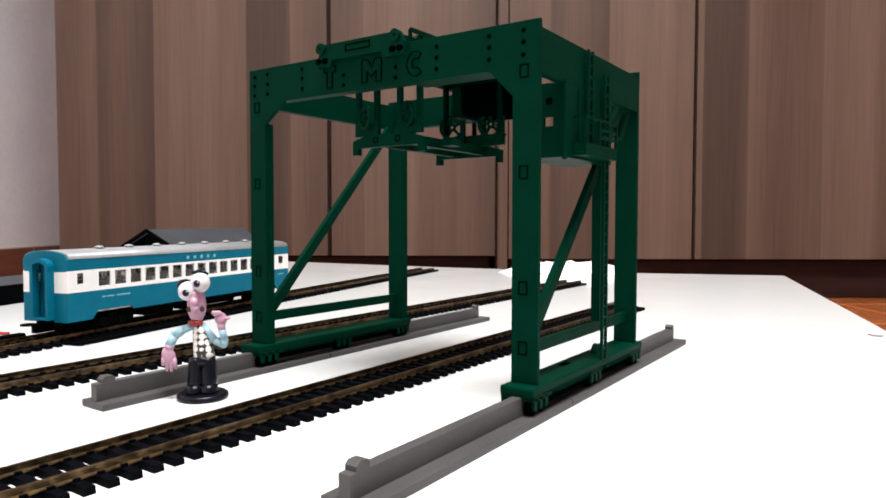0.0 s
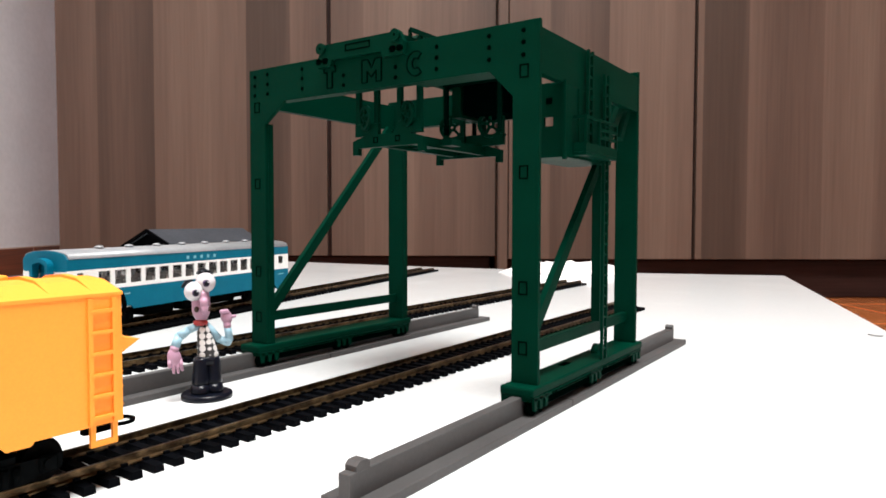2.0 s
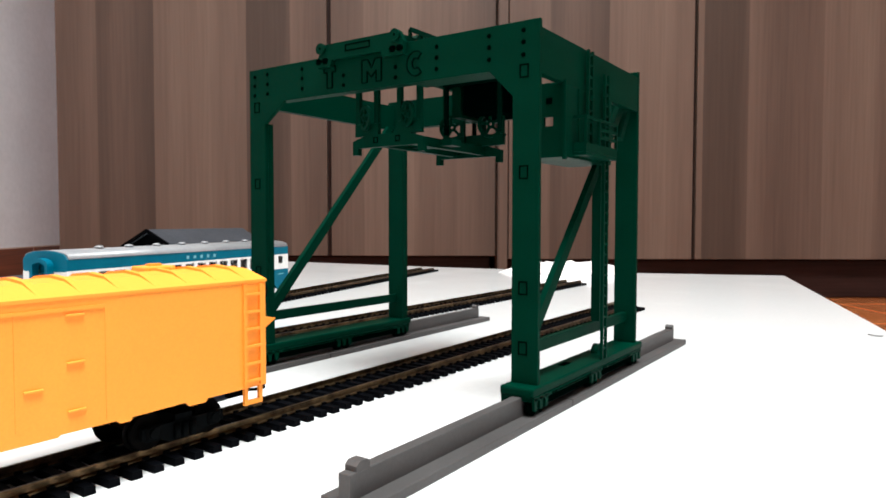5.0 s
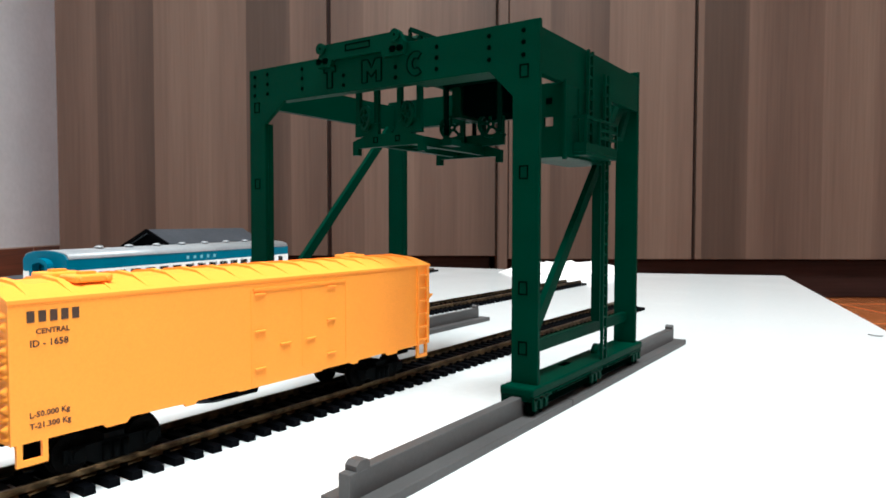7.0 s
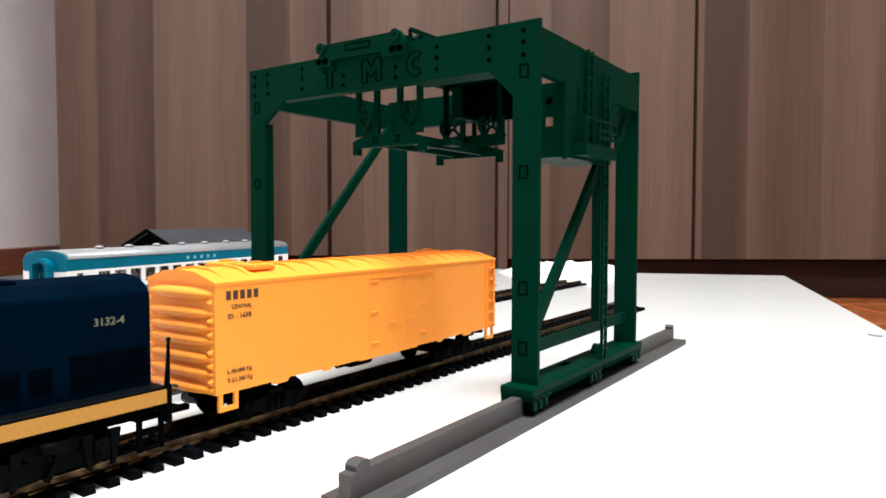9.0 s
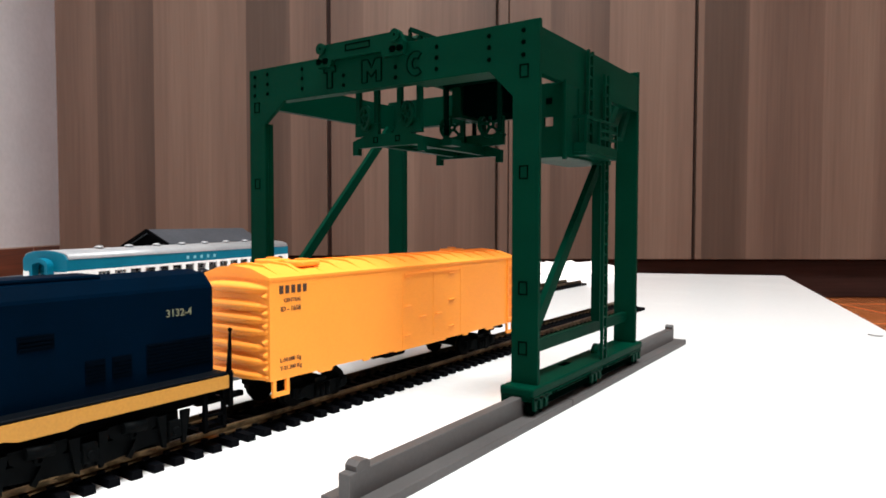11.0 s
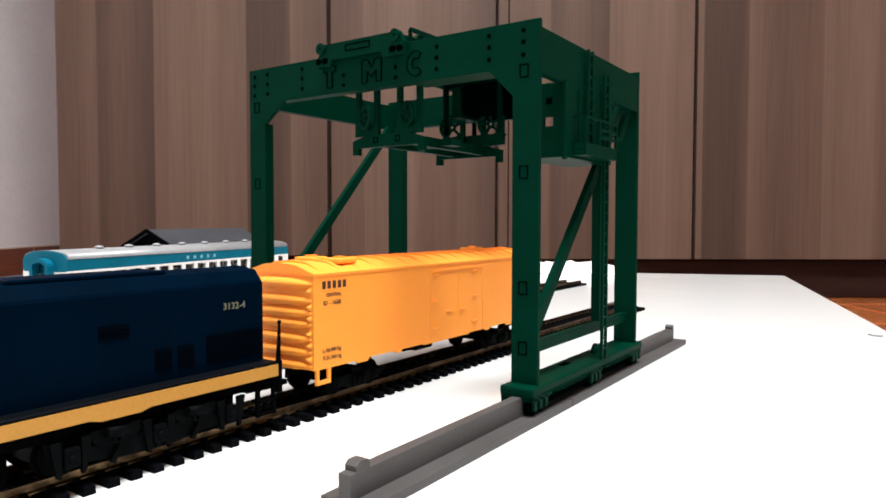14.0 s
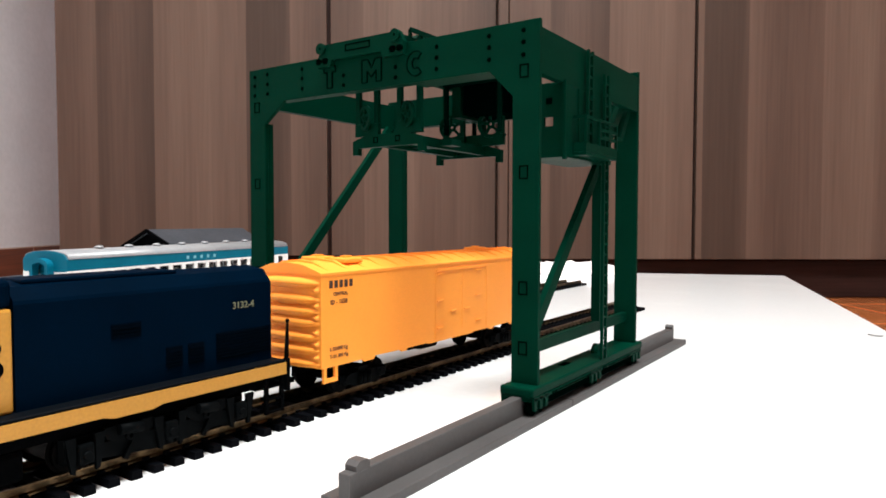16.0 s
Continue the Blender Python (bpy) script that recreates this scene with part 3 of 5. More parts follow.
def build_trolley(crane):
    """End trucks on both girders, a deck between them, hoist gear and the hanging spreader."""
    x0, x1 = -0.0190, 0.0240
    for y in (YF - 0.0030, YB - 0.0010):
        bm = bmesh.new()
        prism(bm, [(x0 - 0.001, 0.1362), (x0 - 0.001, 0.1328), (x0 + 0.006, 0.1328), (x0 + 0.007, 0.1352), (x1 - 0.010, 0.1352), (x1 - 0.009, 0.1328), (x1 + 0.001, 0.1328),
                   (x1 + 0.001, 0.1378), (x1 - 0.001, 0.1418), (x0 + 0.002, 0.1418)], "y", y, y + 0.0022)
        t = part("end_truck", bm, GREEN, crane)
        for x in (x0 + 0.0016, x1 - 0.0024):
            bm = bmesh.new()
            ring(bm, (x, y - 0.0006, 0.1402), (0, 1, 0), 0.0006, 0.0023, 0.0014, 20)
            part("roller", bm, GREEN, t)
            # pockets are dark bulges, their shade painted rather than hollowed
            bm = bmesh.new()
            for k in (-0.0018, 0.0018):
                ball(bm, (x + k, y - 0.0001, 0.1352), 0.0017, 0.0005, 0.0013, seg=10)
            part("pocket", bm, GREEN_SHADED, t)
        bm = bmesh.new()
        ringbox(bm, (x0 + x1) / 2 - 0.0005, y, 0.1390, 0.0130, 0.0028)
        part("name_frame", bm, GREEN_SHADED, t)
    bm = bmesh.new()
    for x in (x0 + 0.002, x1 - 0.003):
        box(bm, x - 0.0015, x + 0.0015, YF - 0.0008, YB - 0.001, 0.1382, 0.1412)
    part("cross_beam", bm, GREEN, crane)
    bm = bmesh.new()
    box(bm, x0 + 0.0036, x1 - 0.0046, YF + 0.012, YB - 0.010, 0.1384, 0.1396)
    part("deck", bm, GREEN, crane)
    bm = bmesh.new()
    tube(bm, (0.0120, 0.1330, 0.1400), (0.0225, 0.1330, 0.1400), 0.0036, n=24)
    drum = part("hoist_drum", bm, GREEN, crane)
    for x in (0.0120, 0.0225):
        bm = bmesh.new()
        sheave(bm, (x, 0.1330, 0.1400), (0.6, 1, 0), 0.0046, 0.0012)
        part("drum_flange", bm, GREEN, drum)
    bm = bmesh.new()
    beam(bm, (0.0215, 0.1270, 0.1445), (0.0350, 0.1270, 0.1385), 0.0012, 0.0018, (0, 1, 0))
    beam(bm, (0.0215, 0.1270, 0.1382), (0.0215, 0.1270, 0.1445), 0.0012, 0.0012, (0, 1, 0))
    part("stay", bm, GREEN, crane)
    bm = bmesh.new()
    rbox(bm, 0.0240, 0.0600, 0.1260, 0.1345, 0.1226, 0.1240, 0.0003, 1)
    part("walkway_plate", bm, GREEN, crane)
    # hoist: winch box and side panel hung in an open frame; box and frame colours carry shade
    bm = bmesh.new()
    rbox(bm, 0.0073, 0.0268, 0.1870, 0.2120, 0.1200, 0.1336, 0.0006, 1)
    part("hoist_box", bm, GREEN_SHADED, crane)
    bm = bmesh.new()
    box(bm, 0.0013, 0.0061, 0.1870, 0.2100, 0.1190, 0.1336)
    part("hoist_panel", bm, GREEN, crane)
    bm = bmesh.new()
    rbox(bm, -0.0026, 0.0330, 0.1842, 0.2120, 0.1338, 0.1372, 0.0004, 1)
    hoist = part("hoist_frame", bm, GREEN_MID, crane)
    for x in (-0.0005, 0.0290):
        for y in (0.1850, 0.2105):
            bm = bmesh.new()
            box(bm, x - 0.0009, x + 0.0009, y - 0.0008, y + 0.0008, 0.1108, 0.1337)
            part("post", bm, GREEN_MID, hoist)
    # hangers and rope wheels above the spreader
    for y, xs in ((0.1400, (-0.0115, 0.0115)), (0.2000, (-0.0060, 0.0165))):
        wz, wr = (0.1140, 0.0054) if y < 0.17 else (0.1162, 0.0066)
        for x in xs:
            bm = bmesh.new()
            for s in (-1, 1):
                box(bm, x + s * 0.0052 - 0.0011, x + s * 0.0052 + 0.0011, y - 0.0010, y + 0.0010, 0.1115, 0.1385)
            hanger = part("hanger", bm, GREEN, crane)
            bm = bmesh.new()
            sheave(bm, (x, y - 0.0018, wz), (0.45, 1, 0) if y < 0.17 else (-0.35, 1, 0), wr)
            part("rope_wheel", bm, GREEN, hanger)
            bm = bmesh.new()
            box(bm, x - 0.0064, x + 0.0064, y - 0.0012, y + 0.0012, 0.1062, 0.1114)
            part("yoke", bm, GREEN, hanger)
    bm = bmesh.new()
    prism(bm, [(-0.0110, 0.1064), (0.0180, 0.1064), (0.0215, 0.1120), (-0.0060, 0.1120)], "y", 0.2015, 0.2050)
    part("yoke_beam", bm, GREEN, crane)
    # spreader
    bm = bmesh.new()
    for x in (-0.0085, 0.0085):
        box(bm, x - 0.0016, x + 0.0016, 0.1415, 0.2030, 0.1020, 0.1062)
    box(bm, -0.0165, 0.0165, 0.1640, 0.1720, 0.1030, 0.1058)
    s = part("spreader", bm, GREEN, crane, "dark green container spreader frame")
    for y in (0.1400, 0.2045):
        bm = bmesh.new()
        prism(bm, [(-0.0192, 0.0982), (-0.0164, 0.0982), (-0.0164, 0.1012), (0.0164, 0.1012), (0.0164, 0.0982), (0.0192, 0.0982), (0.0192, 0.1042), (0.0110, 0.1066), (-0.0110, 0.1066), (-0.0192, 0.1042)],
              "y", y - 0.0014, y + 0.0014)
        part("end_bar", bm, GREEN, s)
        for x in (-0.0060, 0.0060):
            bm = bmesh.new()
            ringbox(bm, x, y - 0.0014, 0.1042, 0.0026, 0.0026)
            part("eye", bm, GREEN_SHADED, s)


gantry_crane()

# ================= rolling stock =================
SPIN = []  # (wheelset, local centre, radius) for motions()


def wheelset_mesh(r):
    bm = bmesh.new()
    tube(bm, (-0.0085, 0, 0), (0.0085, 0, 0), 0.0011, n=8)
    for s in (-1, 1):
        tube(bm, (s * 0.0074, 0, 0), (s * 0.0079, 0, 0), r + 0.0008, n=28)
        tube(bm, (s * 0.0079, 0, 0), (s * 0.0100, 0, 0), r, n=28)
        for k in range(6):
            a = math.pi * k / 3
            tube(bm, (s * 0.0100, math.cos(a) * r * 0.6, math.sin(a) * r * 0.6), (s * 0.0102, math.cos(a) * r * 0.6, math.sin(a) * r * 0.6), r * 0.16, n=8)
    return mesh_of("wheelset", bm, STEEL)


def truck(owner, y, axles, half, r, moving=True):
    """A bogie: two side frames with springs and journals, a bolster and its wheelsets."""
    bm = bmesh.new()
    box(bm, -0.0125, 0.0125, y - 0.0028, y + 0.0028, 0.0088, 0.0135)
    base = part("truck", bm, TRUCK, owner, "black plastic bogie")
    span = axles[-1] - axles[0]
    for s in (-1, 1):
        bm = bmesh.new()
        x = s * half
        a, b = y + axles[0], y + axles[-1]
        top = [(a - 0.0032, 0.0118), (b + 0.0032, 0.0118), (b + 0.0034, 0.0085), (b - 0.0015, 0.0082), (y + 0.0050, 0.0064), (y - 0.0050, 0.0064), (a + 0.0015, 0.0082), (a - 0.0034, 0.0085)]
        prism(bm, top, "x", x - 0.0007, x + 0.0007)
        for k in axles:
            rbox(bm, x + s * 0.0006 - 0.0008, x + s * 0.0006 + 0.0008, y + k - 0.0022, y + k + 0.0022, 0.0078, 0.0122, 0.0005, 1)
            tube(bm, (x + s * 0.0012, y + k, 0.0100), (x + s * 0.0019, y + k, 0.0100), 0.0015, n=12)
        for k in (-0.0026, 0.0, 0.0026):
            tube(bm, (x + s * 0.0009, y + k, 0.0068), (x + s * 0.0009, y + k, 0.0112), 0.0010, n=8)
        if len(axles) > 2:
            for k in axles:
                # pedestal horns, journal cap and its bolts
                for h in (-1, 1):
                    prism(bm, [(y + k + h * 0.0024, 0.0152), (y + k + h * 0.0052, 0.0152), (y + k + h * 0.0036, 0.0062), (y + k + h * 0.0026, 0.0058)], "x", x + s * 0.0007, x + s * 0.0019)
                    tube(bm, (x + s * 0.0012, y + k + h * 0.0013, 0.0118), (x + s * 0.0024, y + k + h * 0.0013, 0.0118), 0.0006, n=8)
                rbox(bm, x + s * 0.0016 - 0.0010, x + s * 0.0016 + 0.0010, y + k - 0.0020, y + k + 0.0020, 0.0080, 0.0132, 0.0006, 2)
                tube(bm, (x + s * 0.0024, y + k, 0.0102), (x + s * 0.0032, y + k, 0.0102), 0.0013, 0.0010, n=14)
            for k in (-span * 0.25, span * 0.25):
                # equaliser arch, brake cylinder and hanger between the axles
                prism(bm, [(y + k - 0.0070, 0.0156), (y + k + 0.0070, 0.0156), (y + k + 0.0064, 0.0126), (y + k + 0.0030, 0.0108), (y + k - 0.0030, 0.0108), (y + k - 0.0064, 0.0126)], "x", x + s * 0.0004, x + s * 0.0013)
                tube(bm, (x + s * 0.0021, y + k - 0.0034, 0.0146), (x + s * 0.0021, y + k + 0.0030, 0.0140), 0.0015, n=14)
                beam(bm, (x + s * 0.0014, y + k + 0.0024, 0.0128), (x + s * 0.0014, y + k - 0.0016, 0.0062), 0.0010, 0.0014, (1, 0, 0))
                ring(bm, (x + s * 0.0014, y + k, 0.0122), (1, 0, 0), 0.0006, 0.0013, 0.0014, 14)
        part("side_frame", bm, TRUCK, base)
    me = wheelset_mesh(r)
    for k in axles:
        w = shared("wheelset", me, base, Matrix.Translation((0, y + k, 0.0048 + r)))
        if moving:
            SPIN.append((w, (0, y + k, 0.0048 + r), r))
    return base


def coupler(owner, y, way):
    bm = bmesh.new()
    box(bm, -0.0012, 0.0012, min(y, y + way * 0.0075), max(y, y + way * 0.0075), 0.0105, 0.0122)
    ring(bm, (0, y + way * 0.0105, 0.0122), (0, 0, 1), 0.0034, 0.0043, 0.0009, 20)
    part("coupler", bm, BLACK, owner, "black loop coupler")


BOX_L, BOX_W, BOX_Z0, BOX_Z1 = 0.1644, 0.0169, 0.0173, 0.0507


def boxcar():
    car = thing("boxcar", "bright yellow model boxcar rolling under the crane", "boxcar")
    L, w, z0, z1 = BOX_L, BOX_W, BOX_Z0, BOX_Z1
    sill = [(0.0, z0), (0.0218, z0), (0.0226, z0 - 0.0010), (0.0280, z0 - 0.0010), (0.0292, z0 + 0.0003), (0.0452, z0), (0.0458, z0 - 0.0009), (0.0486, z0 - 0.0009),
            (0.0496, z0), (0.0640, z0), (0.0646, z0 - 0.0005), (0.1000, z0 - 0.0005), (0.1006, z0)]
    sill = sill + [(L - y, z) for y, z in sill[8::-1]]
    out = sill + [(L, z1), (0.0, z1)]
    for s in (-1, 1):
        bm = bmesh.new()
        prism(bm, out, "x", s * (w - 0.0010), s * w)
        part("side_wall", bm, YELLOW, car)
    bm = bmesh.new()
    box(bm, -w + 0.0011, w - 0.0011, 0.0012, L - 0.0012, z0 + 0.0022, z0 + 0.0035)
    part("floor_pan", bm, BLACK, car)
    # corrugated end walls
    for e in (0, 1):
        bm = bmesh.new()
        n, m = 134, 44
        we = w - 0.0011
        cols = [-we + 2 * we * i / m for i in range(m + 1)]
        ribs = (0.0186, 0.0234, 0.0280, 0.0332, 0.0371, 0.0414, 0.0472)
        darts = [(a + b) / 2 for a, b in zip(ribs, ribs[1:]) if b - a < 0.0050] + [0.0306 - 0.0008, 0.0448]
        prev = None
        for j in range(n + 1):
            z = z0 + (z1 - z0) * j / n
            row = []
            for x in cols:
                d, k = 0.0, abs(x) / we
                half = 0.0004 + 0.0016 * (1 - k ** 2.6)
                for c in ribs:
                    q = (z - c) / half
                    if abs(q) < 1 and k < 0.985:
                        d = max(d, 0.0021 * (half / 0.0020) * (1 - q * q) ** 0.6)
                inner = we - 0.0042
                if abs(x) > inner:
                    g = 0.0013 * min(1.0, (abs(x) - inner) / 0.0036)
                    for c in darts:
                        q = abs(z - c) / max(g, 1e-5)
                        if q < 1 and k < 0.985:
                            d = max(d, 1.1 * g * (1 - q))
                y = -d if e == 0 else L + d
                row.append(bm.verts.new((x, y, z)))
            if prev:
                for i in range(m):
                    f = bm.faces.new((prev[i], prev[i + 1], row[i + 1], row[i]))
                    f.smooth = True
            prev = row
        y0 = 0.0008 if e == 0 else L - 0.0008
        box(bm, -w + 0.0011, w - 0.0011, min(y0, y0 + (0.0006 if e == 0 else -0.0006)), max(y0, y0 + (0.0006 if e == 0 else -0.0006)), z0, z1)
        part("end_wall", bm, YELLOW, car, "ribbed yellow end wall")
    bm = bmesh.new()
    box(bm, -0.0010, 0.0014, -0.0024, -0.0010, 0.0181, 0.0190)
    part("drain_slot", bm, INK, car)
    # roof: shallow pitch with cross ribs
    bm = bmesh.new()
    prof = [(-w - 0.0003, z1 - 0.0006), (-w - 0.0003, z1 + 0.0002), (-0.0080, z1 + 0.0030), (0.0, z1 + 0.0036), (0.0080, z1 + 0.0030), (w + 0.0003, z1 + 0.0002), (w + 0.0003, z1 - 0.0006), (0.0, z1 - 0.0002)]
    prism(bm, prof, "y", -0.0003, L + 0.0003)
    roof = part("roof", bm, YELLOW, car)
    for k in range(16):
        y = 0.0060 + (L - 0.012) * k / 15
        bm = bmesh.new()
        prism(bm, [(-w + 0.0003, z1 + 0.0003), (-0.0080, z1 + 0.0030), (0, z1 + 0.0036), (0.0080, z1 + 0.0030), (w - 0.0003, z1 + 0.0003), (0.0080, z1 + 0.0037), (0, z1 + 0.0044), (-0.0080, z1 + 0.0037)], "y", y - 0.0009, y + 0.0009)
        part("rib", bm, YELLOW, roof)
    for y, x in ((0.0180, 0.0075), (0.0180, -0.0075), (L - 0.0280, -0.0075)):
        bm = bmesh.new()
        rbox(bm, x - 0.0042, x + 0.0042, y, y + 0.0100, z1 + 0.0026, z1 + 0.0046, 0.0005, 2)
        box(bm, x - 0.0012, x + 0.0012, y + 0.0030, y + 0.0070, z1 + 0.0045, z1 + 0.0053)
        for k in (0.0015, 0.0085):
            tube(bm, (x - 0.0048, y + k, z1 + 0.0036), (x + 0.0048, y + k, z1 + 0.0036), 0.0006, n=8)
        part("hatch", bm, YELLOW, roof, "yellow ice hatch with hinges")
    # doors, latches and seams on each side
    for s in (-1, 1):
        bm = bmesh.new()
        x = s * w
        lo, hi = min(x, x + s * 0.00014), max(x, x + s * 0.00014)
        box(bm, lo, hi, 0.0905, 0.0913, z0 + 0.003, z1 - 0.003)
        box(bm, lo, hi, 0.0690, 0.0694, z0 + 0.001, z1 - 0.003)
        box(bm, lo, hi, 0.1120, 0.1124, z0 + 0.001, z1 - 0.003)
        box(bm, min(x, x + s * 0.0004), max(x, x + s * 0.0004), 0.0700, 0.1120, z1 - 0.0034, z1 - 0.0026)
        door = part("door", bm, YELLOW, car, "yellow side doors with latch bars")
        for y, z in ((0.0725, 0.0462), (0.0725, 0.0345), (0.0725, 0.0226), (0.1045, 0.0462), (0.1045, 0.0345), (0.1045, 0.0226), (0.0830, 0.0292), (0.0945, 0.0292)):
            bm = bmesh.new()
            rbox(bm, min(x, x + s * 0.0006), max(x, x + s * 0.0006), y - 0.0022, y + 0.0022, z - 0.00028, z + 0.00028, 0.00012, 1)
            part("latch", bm, YELLOW, door)
        # corner ladder by the leading end on one side, the trailing end on the other
        y0 = L - 0.0085 if s > 0 else 0.0085
        dy = 0.0062 if s > 0 else -0.0062
        bm = bmesh.new()
        for y in (y0, y0 + dy):
            box(bm, min(x, x + s * 0.0009), max(x, x + s * 0.0009), y - 0.0006, y + 0.0006, z0 + 0.0005, z1 - 0.0010)
        lad = part("ladder", bm, YELLOW, car)
        for k in range(6):
            z = z0 + 0.0022 + k * 0.0054
            bm = bmesh.new()
            box(bm, min(x + s * 0.0002, x + s * 0.0010), max(x + s * 0.0002, x + s * 0.0010), min(y0, y0 + dy), max(y0, y0 + dy), z - 0.0004, z + 0.0004)
            part("rung", bm, YELLOW, lad)
        # stirrup steps at the corners
        for ya, yb in ((0.0012, 0.0082), (L - 0.0085, L - 0.0015)):
            bm = bmesh.new()
            xa, xb = min(x - s * 0.0010, x), max(x - s * 0.0010, x)
            box(bm, xa, xb, ya, ya + 0.0013, z0 - 0.0040, z0)
            box(bm, xa, xb, yb - 0.0013, yb, z0 - 0.0040, z0)
            box(bm, xa, xb, ya, yb, z0 - 0.0054, z0 - 0.0040)
            part("step", bm, YELLOW, car)
    # brake wheel and its platform at the leading end
    bm = bmesh.new()
    prism(bm, [(L, 0.0387), (L + 0.0065, 0.0375), (L + 0.0014, 0.0345), (L, 0.0334)], "x", 0.0040, 0.0145)
    part("brake_platform", bm, YELLOW, car)
    bm = bmesh.new()
    sheave(bm, (0.0105, L + 0.0026, 0.0468), (0, 1, 0), 0.0040, 0.0008)
    tube(bm, (0.0105, L, 0.0468), (0.0105, L + 0.0026, 0.0468), 0.0006, n=8)
    part("brake_wheel", bm, BLACK, car, "black brake wheel")
    # marks: the road's name as plain blocks, the word below it, and rows of unreadable figures
    side = w + 0.00006
    for k in range(5):
        bm = bmesh.new()
        y = 0.0040 + k * 0.0026
        box(bm, side, side + 0.0001, y, y + 0.0017, 0.0454, 0.0481)
        part("mark", bm, INK, car)
    text_at = Matrix(((0, 0, 1, side), (1, 0, 0, 0.0059), (0, 1, 0, 0.0426), (0, 0, 0, 1)))
    lettering("word", "CENTRAL", 0.0018, INK, car, text_at)
    text_at = Matrix(((0, 0, 1, side), (1, 0, 0, 0.0045), (0, 1, 0, 0.0396), (0, 0, 0, 1)))
    lettering("word", "ID - 1658", 0.0023, INK, car, text_at)
    text_at = Matrix(((0, 0, 1, side), (1, 0, 0, 0.0041), (0, 1, 0, 0.0230), (0, 0, 0, 1)))
    lettering("word", "L-50.000 Kg", 0.0019, INK, car, text_at)
    text_at = Matrix(((0, 0, 1, side), (1, 0, 0, 0.0041), (0, 1, 0, 0.0203), (0, 0, 0, 1)))
    lettering("word", "T-21.300 Kg", 0.0019, INK, car, text_at)
    # under the floor
    bm = bmesh.new()
    box(bm, -0.0022, 0.0022, 0.004, L - 0.004, 0.0135, 0.0194)
    part("centre_sill", bm, BLACK, car)
    bm = bmesh.new()
    rbox(bm, 0.0060, 0.0150, 0.0610, 0.0740, 0.0145, 0.0194, 0.0008, 1)
    tube(bm, (0.009, 0.0600, 0.0160), (0.009, 0.0660, 0.0160), 0.0022, n=14)
    part("brake_gear", bm, BLACK, car)
    truck(car, 0.0270, (-0.0100, 0.0100), 0.0122, 0.0050)
    truck(car, L - 0.0270, (-0.0100, 0.0100), 0.0122, 0.0050)
    coupler(car, 0.002, -1)
    coupler(car, L - 0.002, 1)
    return car


